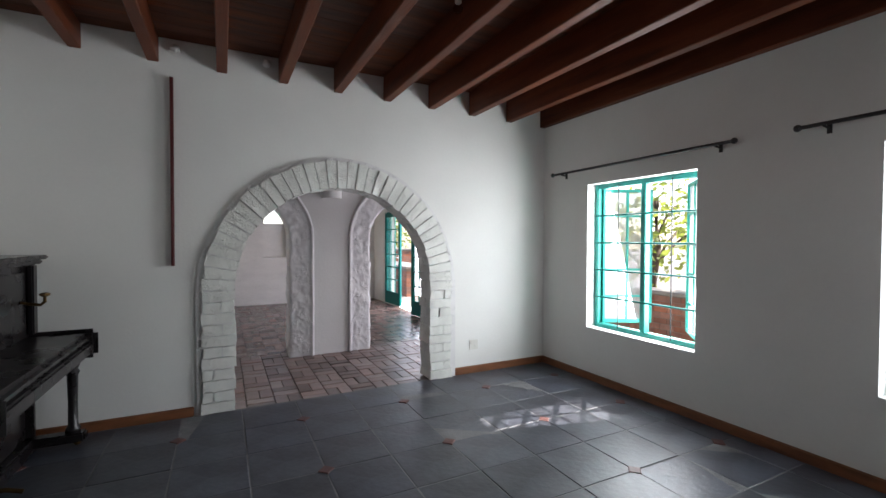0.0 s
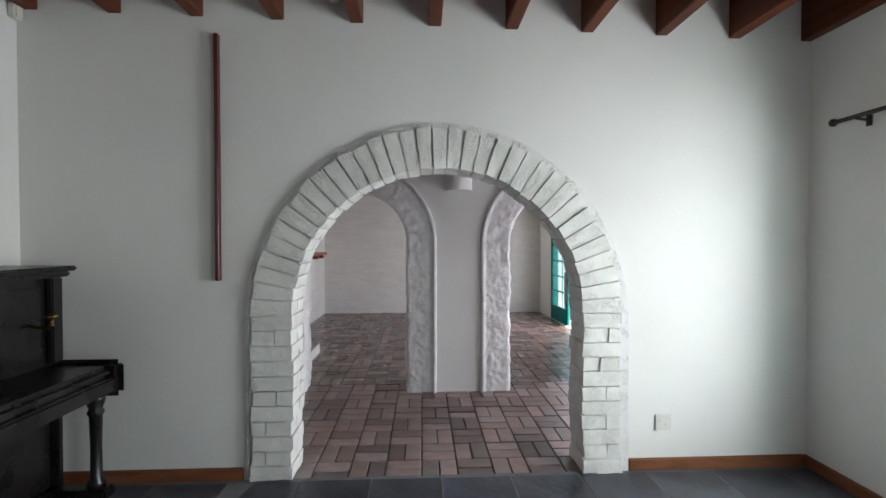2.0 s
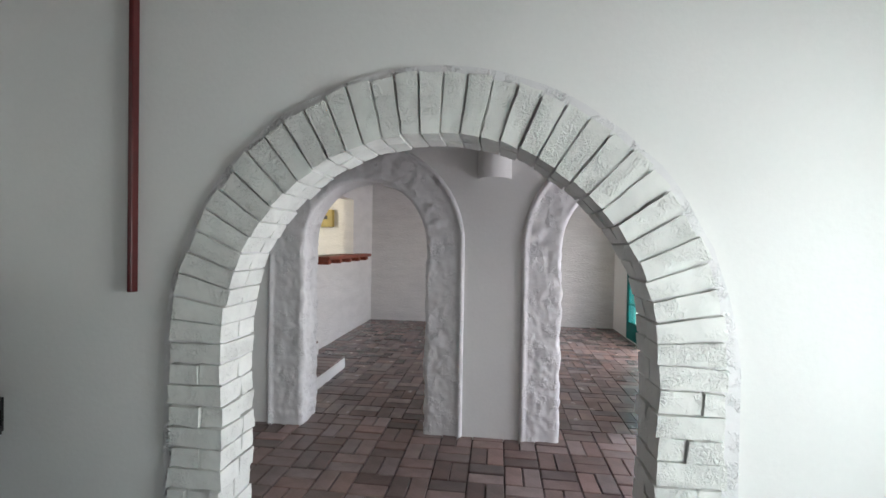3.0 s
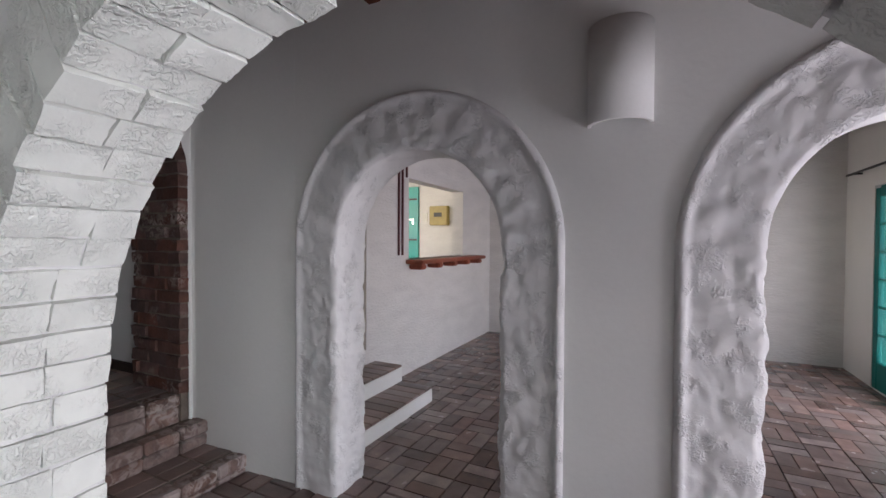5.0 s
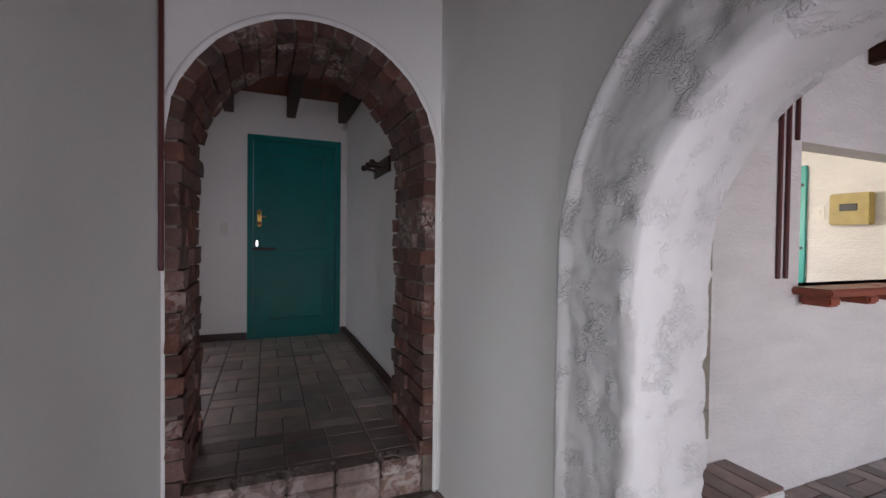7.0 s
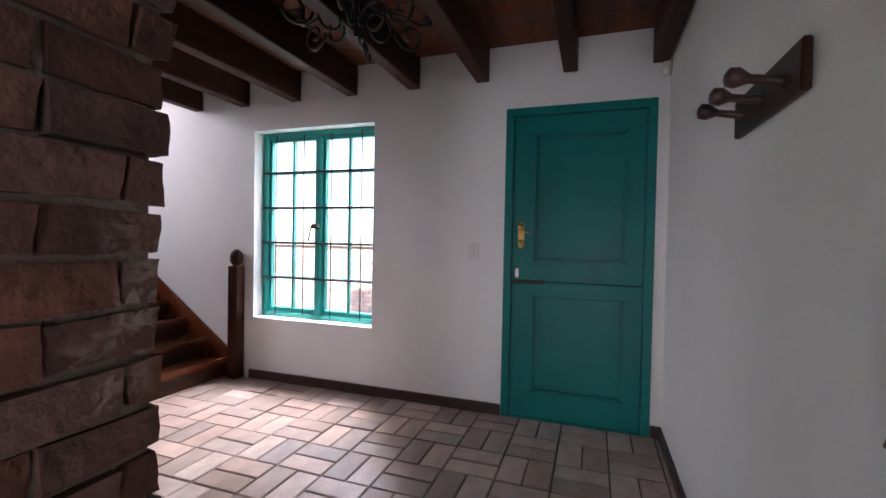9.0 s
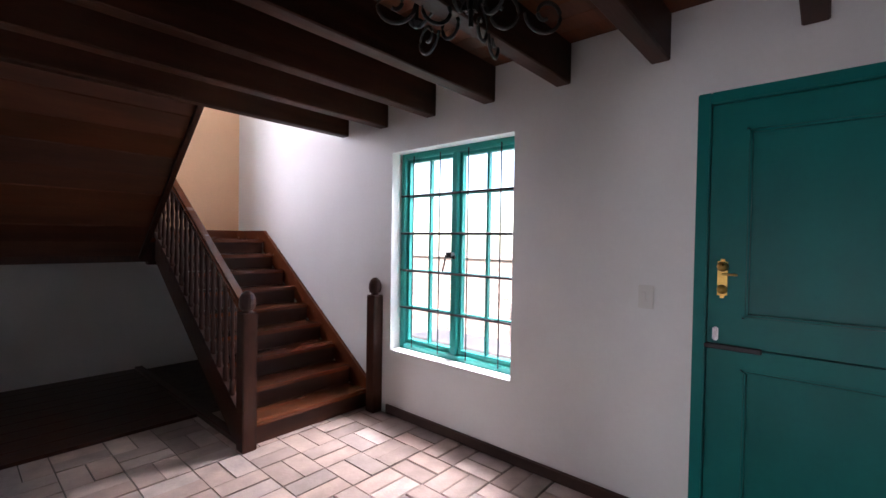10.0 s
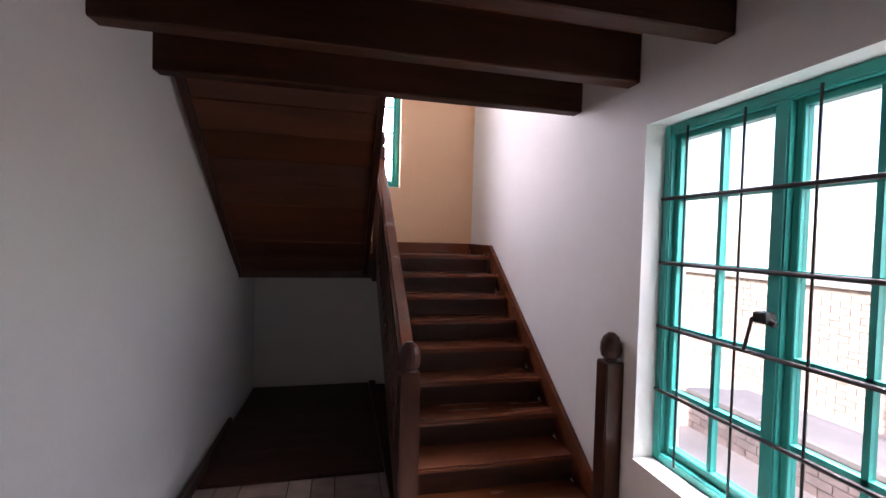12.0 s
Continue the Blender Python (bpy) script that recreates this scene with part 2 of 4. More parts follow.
def rod(bm, a, b, r, seg=10, r2=None):
    a, b = Vector(a), Vector(b)
    d = b - a
    m = Matrix.Translation((a + b) / 2) @ d.to_track_quat("Z", "Y").to_matrix().to_4x4()
    bmesh.ops.create_cone(bm, cap_ends=True, segments=seg, radius1=r, radius2=r if r2 is None else r2, depth=d.length, matrix=m)


def lathe(bm, prof, at, seg=12):
    rings = []
    for r, z in prof:
        rings.append([bm.verts.new((at[0] + r * math.cos(2 * math.pi * k / seg), at[1] + r * math.sin(2 * math.pi * k / seg), at[2] + z)) for k in range(seg)])
    for a, b in zip(rings, rings[1:]):
        for k in range(seg):
            bm.faces.new((a[k], a[(k + 1) % seg], b[(k + 1) % seg], b[k]))
    bm.faces.new(rings[0][::-1])
    bm.faces.new(rings[-1])


def tube(bm, pts, r, seg=6):
    rings = []
    for i, p in enumerate(pts):
        p = Vector(p)
        d = (Vector(pts[min(i + 1, len(pts) - 1)]) - Vector(pts[max(i - 1, 0)])).normalized()
        q = d.to_track_quat("Z", "Y")
        rings.append([bm.verts.new(p + q @ Vector((r * math.cos(2 * math.pi * k / seg), r * math.sin(2 * math.pi * k / seg), 0))) for k in range(seg)])
    for a, b in zip(rings, rings[1:]):
        for k in range(seg):
            bm.faces.new((a[k], a[(k + 1) % seg], b[(k + 1) % seg], b[k]))
    bm.faces.new(rings[0][::-1])
    bm.faces.new(rings[-1])


def mesh_of(name, bm, material, smooth=False):
    bmesh.ops.recalc_face_normals(bm, faces=bm.faces)
    me = bpy.data.meshes.new(name)
    bm.to_mesh(me)
    bm.free()
    me.materials.append(material)
    if smooth:
        for p in me.polygons:
            p.use_smooth = True
        if name == "brick":
            me.set_sharp_from_angle(angle=radians(42))
    return me


def part(name, bm, material, parent=None, label="", smooth=False):
    ob = new(name, mesh_of(name, bm, material, smooth))
    if parent is not None:
        ob.parent = parent
    if label:
        ob["label"] = label
    return ob


def thing(name, label, category, m=None, group=""):
    ob = new(name)
    ob.empty_display_size = 0.1
    if m is not None:
        ob.matrix_world = m
    return tagged(ob, label, category, group)


def structure(name, bm, material, label, category, smooth=False):
    return tagged(part(name, bm, material, None, "", smooth), label, category, "", "structure")


def slab(bm, outline, axis, c0, c1):
    """A wall from its outline in (along, up), between two planes of the axis."""
    def at(u, z, c):
        return (u, c, z) if axis == "y" else (c, u, z)
    a = [bm.verts.new(at(u, z, c0)) for u, z in outline]
    b = [bm.verts.new(at(u, z, c1)) for u, z in outline]
    faces = [bm.faces.new(a), bm.faces.new(b[::-1])]
    for k in range(len(a)):
        bm.faces.new((a[k], a[(k + 1) % len(a)], b[(k + 1) % len(a)], b[k]))
    bm.normal_update()
    bmesh.ops.triangulate(bm, faces=faces, ngon_method="EAR_CLIP")


def arch_pts(c, r, spring, floor, seg=28):
    pts = [(c - r, floor)]
    pts += [(c - r * math.cos(math.pi * k / seg), spring + r * math.sin(math.pi * k / seg)) for k in range(seg + 1)]
    return pts + [(c + r, floor)]


def holed(bm, u0, u1, z0, z1, holes, axis, c0, c1):
    """A wall of boxes round rectangular openings (u0, u1, z0, z1), given in order along the wall."""
    def bx(a, b, c, d):
        if b - a > 1e-4 and d - c > 1e-4:
            if axis == "y":
                box(bm, a, b, c0, c1, c, d)
            else:
                box(bm, c0, c1, a, b, c, d)
    at = u0
    for a, b, c, d in holes:
        bx(at, a, z0, z1)
        bx(a, b, z0, c)
        bx(a, b, d, z1)
        at = b
    bx(at, u1, z0, z1)


# ---- setting: numbers of the plan ----
EAST, WEST = 3.50, -1.15            # living room walls
ARCH_C, ARCH_R, ARCH_SPR = 1.228, 0.856, 0.965
CORR0, CORR1 = 0.20, 1.46           # corridor faces
NB = 1.70                           # back of the double-arch wall
A1, A2, AR, ASPR = 0.506, 2.415, 0.468, 1.382
FW, FE, FN = -0.78, 3.47, 6.02      # far room
BACK = -1.62                        # lobby face of the brick arch
LZ = 0.41                           # lobby floor
LW, LE, LN, LS = -4.05, -1.84, 1.455, -4.45
BA_C, BA_R, BA_SPR = 0.828, 0.527, 1.82   # brick arch to the lobby

bm = bmesh.new()
o = [(BACK, -0.1), (BACK, 3.0), (EAST + 0.25, 3.0), (EAST + 0.25, -0.1)]
slab(bm, [(BACK, -0.1)] + arch_pts(ARCH_C, ARCH_R + 0.05, ARCH_SPR, -0.1) + o[::-1][:-1], "y", 0.0, CORR0)
structure("wall_arch", bm, PLASTER, "white plastered wall with a wide round arch", "wall")
bm = bmesh.new()
slab(bm, [(WEST, -0.1)] + arch_pts(A1, AR + 0.03, ASPR, -0.1) + arch_pts(A2, AR + 0.03, ASPR, -0.1) + [(EAST + 0.25, -0.1), (EAST + 0.25, 3.0), (WEST, 3.0)], "y", CORR1, NB)
structure("wall_double_arch", bm, PLASTER, "white plastered wall with two narrow arches", "wall")
bm = bmesh.new()
holed(bm, -7.25, 0.0, -0.1, 3.0, [(-6.05, -4.95, 0.51, 1.915), (-3.92, -2.81, 0.51, 1.915), (-1.765, -0.655, 0.51, 1.915)], "x", EAST, EAST + 0.25)
structure("wall_east", bm, PLASTER, "white plastered outer wall with window openings", "wall")
bm = bmesh.new()
box(bm, LE + 0.2, WEST, -7.25, 0.0, -0.1, 3.0)
structure("wall_west", bm, PLASTER, "thick white plastered wall beside the piano", "wall")
bm = bmesh.new()
box(bm, WEST, EAST, -7.25, -7.0, -0.1, 3.0)
structure("wall_south", bm, PLASTER, "plain white plastered wall", "wall")
bm = bmesh.new()
holed(bm, CORR0, CORR1, -0.1, 3.0, [(0.38, 1.28, 0.08, 1.36)], "x", EAST, EAST + 0.25)
structure("wall_corridor_end", bm, PLASTER, "white corridor end wall with an opening", "wall")
bm = bmesh.new()
slab(bm, [(CORR0, -0.1)] + arch_pts(BA_C, BA_R + 0.036, BA_SPR, -0.1) + [(CORR1, -0.1), (CORR1, 3.0), (CORR0, 3.0)], "x", -1.12, BACK)
structure("wall_lobby_arch", bm, PLASTER, "thick white wall with a brick arch to the lobby", "wall")
bm = bmesh.new()
for v in box(bm, -1.12, 0.02, CORR0 - 0.01, CORR0 + 0.0003, -0.04, 2.86):
    if v.co.x < -1 and v.co.y > CORR0:
        v.co.y = CORR0 + 0.066
structure("wall_corridor_south", bm, PLASTER, "white plastered corridor wall, thicker towards the steps", "wall")
bm = bmesh.new()
for v in box(bm, -1.12, -0.26, CORR1 - 0.0003, CORR1 + 0.01, -0.04, 2.86):
    if v.co.x < -1 and v.co.y < CORR1:
        v.co.y = CORR1 - 0.05
structure("wall_corridor_north", bm, PLASTER, "white plastered corridor wall, thicker towards the steps", "wall")
# far room
bm = bmesh.new()
holed(bm, NB, FN, -0.1, 3.0, [(2.85, 5.29, 0.0, 1.96)], "x", FE, FE + 0.25)
structure("wall_far_east", bm, PLASTER, "white wall round the french doors", "wall")
bm = bmesh.new()
holed(bm, NB, FN, -0.1, 3.0, [(1.9, 2.84, 0.40, 2.15), (3.58, 4.99, 1.20, 2.06)], "x", FW - 0.16, FW)
structure("wall_far_west", bm, BRICK_WALL, "white painted brick wall with a serving hatch", "wall")
bm = bmesh.new()
# hole behind the niche is added, only to brighten the niche's top
holed(bm, FW - 3.4, FE + 0.25, -0.1, 3.0, [(1.06, 1.59, 1.70, 2.02)], "y", FN + 0.18, FN + 0.4)
slab(bm, [(FW - 0.16, -0.1), (1.05, -0.1), (1.05, 3.0), (FW - 0.16, 3.0)], "y", FN, FN + 0.18)
slab(bm, [(1.6, -0.1), (FE + 0.25, -0.1), (FE + 0.25, 3.0), (1.6, 3.0)], "y", FN, FN + 0.18)
slab(bm, [(1.05, -0.1), (1.6, -0.1), (1.6, 0.98), (1.05, 0.98)], "y", FN, FN + 0.18)
slab(bm, [(1.05, 3.0), (1.05, 1.72)] + arch_pts(1.325, 0.27, 1.72, 1.72)[1:-1] + [(1.6, 1.72), (1.6, 3.0)], "y", FN, FN + 0.18)
structure("wall_far_north", bm, BRICK_WALL, "white painted brick wall with an arched niche", "wall")
# kitchen behind the hatch
bm = bmesh.new()
# unseen opening, added to let the kitchen fill lamp in
holed(bm, NB, FN + 0.18, 0.2, 3.0, [(3.4, 4.6, 1.4, 2.4)], "x", -3.45, -3.3)
box(bm, -3.3, FW - 0.16, NB - 0.05, NB + 0.1, 0.2, 3.0)
structure("wall_kitchen", bm, KITCHEN, "cream painted kitchen wall", "wall")
bm = bmesh.new()
box(bm, -3.3, FW - 0.16, NB, FN + 0.18, 0.30, 0.40)
structure("floor_kitchen", bm, JOINT, "dark kitchen floor", "floor")
# lobby
bm = bmesh.new()
holed(bm, LS, LN, 0.2, 5.4, [(-1.69, -0.56, 0.925, 2.50), (0.45, 1.39, LZ, 2.515)], "x", LW - 0.25, LW)
structure("wall_lobby_west", bm, PLASTER, "white wall with the entrance door and a window", "wall")
bm = bmesh.new()
box(bm, LW - 0.25, LE, LN, NB - 0.05, 0.2, 3.2)
structure("wall_lobby_north", bm, PLASTER, "plain white lobby wall", "wall")
bm = bmesh.new()
box(bm, LE, LE + 0.1, LS, 0.0, 3.0, 5.4)
vv = box(bm, LE, LE + 0.19, LS, -0.002, 0.2, 3.0)
for v in vv:
    if v.co.x < LE + 0.01:
        v.co.x += 0.13 if v.co.y > -1 else -0.03
structure("wall_lobby_east", bm, PLASTER, "plain white wall beside the stairs", "wall")
bm = bmesh.new()
box(bm, LW - 0.25, LE + 0.1, LS - 0.25, LS, 0.2, 1.70)
structure("wall_under_stairs", bm, PLASTER, "plain grey-white wall under the stairs", "wall")
bm = bmesh.new()
holed(bm, LW - 0.25, LE + 0.1, 1.70, 5.4, [(-3.26, -2.45, 2.45, 3.9)], "y", LS - 0.25, LS)
structure("wall_stairwell", bm, PLASTER_PEACH, "peach painted stairwell wall with a window", "wall")
bm = bmesh.new()
box(bm, LW, LE, -2.4, -2.28, 2.96, 5.4)
structure("wall_upper_landing", bm, PLASTER, "plain white wall above the stairwell", "wall")
bm = bmesh.new()
box(bm, LW - 0.25, LE + 0.1, LS - 0.25, -2.28, 5.4, 5.5)
structure("ceiling_stairwell", bm, PLASTER, "white stairwell ceiling", "ceiling")


def boards(bm, x0, x1, y0, y1, z, along, w=0.14):
    a, b = (y0, y1) if along == "x" else (x0, x1)
    at = a
    while at < b - 0.01:
        e = min(at + w, b)
        if along == "x":
            box(bm, x0, x1, at + 0.002, e - 0.002, z, z + 0.025)
        else:
            box(bm, at + 0.002, e - 0.002, y0, y1, z, z + 0.025)
        at = e
    box(bm, x0, x1, y0, y1, z + 0.027, z + 0.06)


bm = bmesh.new()
boards(bm, WEST, EAST, -7.0, 0.0, 2.86, "x")
structure("ceiling", bm, BOARD, "stained timber board ceiling", "ceiling")
bm = bmesh.new()
boards(bm, -1.12, EAST, CORR0, CORR1, 2.86, "x")
structure("ceiling_corridor", bm, BOARD, "stained timber board ceiling", "ceiling")
bm = bmesh.new()
boards(bm, FW, FE, NB, FN, 2.82, "y")
structure("ceiling_far_room", bm, BOARD, "stained timber board ceiling", "ceiling")
bm = bmesh.new()
boards(bm, LW, BACK + 0.01, -2.28, LN, 2.94, "y")
structure("ceiling_lobby", bm, BOARD, "stained timber board ceiling", "ceiling")
bm = bmesh.new()
box(bm, -3.3, FW - 0.16, NB + 0.1, FN + 0.18, 2.7, 2.8)
structure("ceiling_kitchen", bm, PLASTER, "white kitchen ceiling", "ceiling")


def beam(x0, x1, y0, y1, z0, z1, material, where):
    bm = bmesh.new()
    box(bm, x0, x1, y0, y1, z0, z1, 0.006)
    ob = part("ceiling_beam", bm, material)
    return tagged(ob, "dark red-brown stained ceiling beam in the " + where, "beam", "beams of the " + where)


for k in range(11):
    xr = 3.505 - 0.4535 * k
    if xr - 0.07 > WEST:
        beam(xr - 0.075, min(xr, EAST - 0.002), -7.0, -0.001, 2.61 + 0.008 * k, 2.86, BEAM, "living room")
        beam(xr - 0.075, min(xr, EAST - 0.002), CORR0 + 0.001, CORR1 - 0.001, 2.61, 2.86, BEAM, "corridor")
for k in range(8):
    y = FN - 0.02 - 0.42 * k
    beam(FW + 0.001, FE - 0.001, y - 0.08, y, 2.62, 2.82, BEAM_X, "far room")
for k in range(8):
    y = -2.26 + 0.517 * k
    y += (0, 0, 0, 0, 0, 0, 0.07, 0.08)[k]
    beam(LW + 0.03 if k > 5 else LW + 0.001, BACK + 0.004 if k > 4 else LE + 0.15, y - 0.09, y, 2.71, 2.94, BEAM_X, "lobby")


# ---- floors' beds ----
bm = bmesh.new()
box(bm, WEST, EAST, -7.0, 0.0, -0.12, -0.0022)
floor_living = structure("floor", bm, GROUT, "blue-grey slate tile floor with small red insets", "floor")
bm = bmesh.new()
box(bm, -1.2, EAST, 0.0, NB + 0.02, -0.12, -0.028)
floor_corr = structure("floor_corridor", bm, JOINT, "worn clay brick paver floor", "floor")
bm = bmesh.new()
box(bm, FW, FE + 0.25, NB + 0.02, FN, -0.12, -0.028)
floor_far = structure("floor_far_room", bm, JOINT, "worn glossy clay brick paver floor", "floor")
bm = bmesh.new()
box(bm, LW, LE + 0.05, LS, 0.0, LZ - 0.1, LZ - 0.008)
box(bm, LW, BACK, 0.0, LN, LZ - 0.1, LZ - 0.008)
floor_lobby = structure("floor_lobby", bm, JOINT, "pale clay brick paver floor", "floor")


def skirting(x0, x1, y0, y1, z0, z1, material, label):
    bm = bmesh.new()
    box(bm, x0, x1, y0, y1, z0, z1, 0.006, 2)
    structure("baseboard", bm, material, label, "baseboard")


skirting(WEST + 0.001, 0.085, -0.02, -0.001, 0, 0.075, SKIRT, "varnished brown wooden baseboard")
skirting(2.372, EAST - 0.022, -0.02, -0.001, 0, 0.075, SKIRT, "varnished brown wooden baseboard")
skirting(EAST - 0.02, EAST - 0.001, -7.0, -0.001, 0, 0.075, SKIRT, "varnished brown wooden baseboard")
skirting(LW + 0.001, LW + 0.02, -1.72, 0.45, LZ, LZ + 0.075, SKIRT_DARK, "dark stained wooden baseboard")
skirting(LW + 0.001, LW + 0.02, 1.39, LN, LZ, LZ + 0.075, SKIRT_DARK, "dark stained wooden baseboard")
skirting(LW + 0.02, LE, LN - 0.02, LN - 0.001, LZ, LZ + 0.075, SKIRT_DARK, "dark stained wooden baseboard")
skirting(LE - 0.03, LE - 0.001, -3.6, -1.9, LZ, LZ + 0.075, SKIRT_DARK, "dark stained wooden baseboard")


# ---- arches ----
def wedge(bm, c, a0, a1, r0, r1, spring, d0, d1, axis, jit, rng):
    """One arch stone between two angles and radii; d0 to d1 through the wall."""
    vs = []
    for a in (a0, a1):
        for r in (r0, r1):
            for d in (d0, d1):
                rr = r + rng.uniform(-jit, jit)
                dd = d + rng.uniform(-jit, jit)
                u, z = c - rr * math.cos(a), spring + rr * math.sin(a)
                vs.append(bm.verts.new((u, dd, z) if axis == "y" else (dd, u, z)))
    for q in ((0, 1, 3, 2), (4, 6, 7, 5), (0, 4, 5, 1), (2, 3, 7, 6), (0, 2, 6, 4), (1, 5, 7, 3)):
        bm.faces.new([vs[i] for i in q])
    bmesh.ops.recalc_face_normals(bm, faces=bm.faces)
    worn(bm, 4, 0.005, 17, rng.uniform(0, 9))


def stone(bm, x0, x1, y0, y1, z0, z1, jit, rng, bevel=0.006, rough=False):
    vs = box(bm, x0, x1, y0, y1, z0, z1)
    for v in vs:
        v.co += Vector([rng.uniform(-jit, jit) for _ in range(3)])
    bmesh.ops.recalc_face_normals(bm, faces=bm.faces)
    if rough:
        worn(bm, 4, 0.005, 17, rng.uniform(0, 9))
    else:
        bmesh.ops.bevel(bm, geom=list(bm.edges), offset=bevel, segments=1, affect="EDGES")


def worn(bm, cuts, amp, freq, seed):
    """Rounds a brick's corners and makes its faces uneven."""
    c = sum((v.co for v in bm.verts), Vector()) / len(bm.verts)
    bmesh.ops.subdivide_edges(bm, edges=list(bm.edges), cuts=cuts, use_grid_fill=True)
    bm.normal_update()
    off = Vector((seed * 3.7, seed * 1.3, 0))
    for v, nv in [(v, v.normal.copy()) for v in bm.verts]:
        q = v.co * freq + off
        v.co += nv * (noise.noise(q) * amp + noise.noise(q * 2.7) * amp * 0.5)


rng = random.Random(4)
# the wide arch: a painted brick ring, proud of the plaster
bm = bmesh.new()
ring_out = arch_pts(ARCH_C, ARCH_R + 0.262, ARCH_SPR, 0.0, 40)
ring_out = [(u + (0.024 if u > ARCH_C else -0.004) * max(0.0, min(1.0, (ARCH_SPR + 0.2 - z) / 0.2)), z) for u, z in ring_out]
ring_in = arch_pts(ARCH_C, ARCH_R + 0.011, ARCH_SPR, 0.0, 40)
for y0, y1 in ((-0.014, 0.0), (CORR0 + 0.004, CORR0)):
    av = [bm.verts.new((u + rng.uniform(-0.008, 0.008), y0, z)) for u, z in ring_out]
    bv = [bm.verts.new((u, y0, z)) for u, z in ring_in]
    aw = [bm.verts.new((v.co.x, y1, v.co.z)) for v in av]
    bw = [bm.verts.new((v.co.x, y1, v.co.z)) for v in bv]
    for k in range(len(av) - 1):
        for p, q in ((av, bv), (av, aw)):
            bm.faces.new((p[k], p[k + 1], q[k + 1], q[k]))
av = [bm.verts.new((u, -0.014, z)) for u, z in ring_in]
bv = [bm.verts.new((u, CORR0 + 0.004, z)) for u, z in ring_in]
for k in range(len(av) - 1):
    bm.faces.new((av[k], av[k + 1], bv[k + 1], bv[k]))
arch_ring = structure("arch_surround", bm, ROUGH_WHITE, "white painted rough brick arch surround", "arch")
N = 35
for k in range(N):
    g = 0.0048
    a0, a1 = math.pi * k / N, math.pi * (k + 1) / N
    r0, r1 = ARCH_R + rng.uniform(-0.008, 0.004), ARCH_R + 0.228 + rng.uniform(-0.010, 0.008)
    cut = rng.choice((0.075, 0.095, 0.115))
    for d0, d1 in ((-0.037 + rng.uniform(-0.006, 0.006), cut - 0.002), (cut + 0.002, CORR0 + 0.003)):
        bm = bmesh.new()
        wedge(bm, ARCH_C, a0 + g, a1 - g, r0 + rng.uniform(-0.003, 0.003), r1, ARCH_SPR, d0, d1, "y", 0.004, rng)
        part("brick", bm, WHITE_BRICK, arch_ring, smooth=True)
NC = 11
for side in (-1, 1):
    for k in range(NC):
        z0, z1 = ARCH_SPR * k / NC, ARCH_SPR * (k + 1) / NC
        e0 = ARCH_C + side * (ARCH_R + rng.uniform(-0.012, 0.004))
        e1 = ARCH_C + side * (ARCH_R + 0.236 + rng.uniform(-0.012, 0.006))
        cuts = [e0, e1] if k % 2 == 0 else [e0, e0 + side * rng.choice((0.10, 0.15)), e1]
        cut = rng.choice((0.075, 0.095, 0.115))
        for p, q in zip(cuts, cuts[1:]):
            lo, hi = min(p, q), max(p, q)
            sp = 0.004 if len(cuts) > 2 else 0
            for d0, d1 in ((-0.036 + rng.uniform(-0.006, 0.006), cut - 0.002), (cut + 0.002, CORR0 + 0.003)):
                bm = bmesh.new()
                stone(bm, lo + sp, hi - sp, d0, d1, z0 + 0.005, z1 - 0.005, 0.004, rng, rough=True)
                part("brick", bm, WHITE_BRICK, arch_ring, smooth=True)


def lumpy_arch(c, name, label):
    """A thickly plastered surround: reveal, uneven face and a rounded lip, as one relief sheet."""
    bm = bmesh.new()
    path = []
    n1, n2 = 90, 96
    for k in range(n1):
        path.append((0, ASPR * k / n1))
    for k in range(n2 + 1):
        path.append((1, math.pi * k / n2))
    for k in range(n1 - 1, -1, -1):
        path.append((2, ASPR * k / n1))
    prof = [(0.0, 0.262)] + [(0.0, 0.24 - 0.022 * k) for k in range(11)] + [(0.003, 0.010), (0.016, 0.0)]
    prof += [(0.016 + 0.01075 * k, -0.004) for k in range(1, 21)] + [(0.245, -0.012), (0.258, -0.022), (0.272, -0.018), (0.282, -0.004), (0.285, 0.012)]
    rows = []
    for kind, s in path:
        row = []
        for off, d in prof:
            r = AR + off
            if kind == 0:
                u, z = c - r, s
            elif kind == 2:
                u, z = c + r, s
            else:
                u, z = c - r * math.cos(s), ASPR + r * math.sin(s)
            q = Vector((u, d * 2, z))
            nz = noise.noise(q * 9) * 0.009 + noise.noise(q * 24) * 0.007 + max(0.0, noise.noise(q * 5 + Vector((c, 3, 1)))) * noise.noise(q * 52) * 0.016
            if kind == 1:
                nz += 0.003 * math.sin(s * 30 + 3 * noise.noise(q * 4)) * (1 if 0.02 < off < 0.24 else 0)
            lip = 0.25 if off > 0.24 else 1.0
            ru = (noise.noise(Vector((z * 12, c, d * 9))) * 0.012 + noise.noise(Vector((z * 38, c, d * 30))) * 0.008) if off < 0.02 else 0.0
            du = ru if kind == 0 else (-ru if kind == 2 else 0)
            row.append(bm.verts.new((u + du, CORR1 - 0.006 + d + nz * lip, z if z > 0.01 else -0.04)))
        rows.append(row)
    for a, b in zip(rows, rows[1:]):
        for k in range(len(a) - 1):
            bm.faces.new((a[k], a[k + 1], b[k + 1], b[k]))
    structure(name, bm, ROUGH_WHITE, label, "arch", smooth=True)


lumpy_arch(A1, "arch_surround", "lumpy white plastered arch surround")
lumpy_arch(A2, "arch_surround", "lumpy white plastered arch surround")

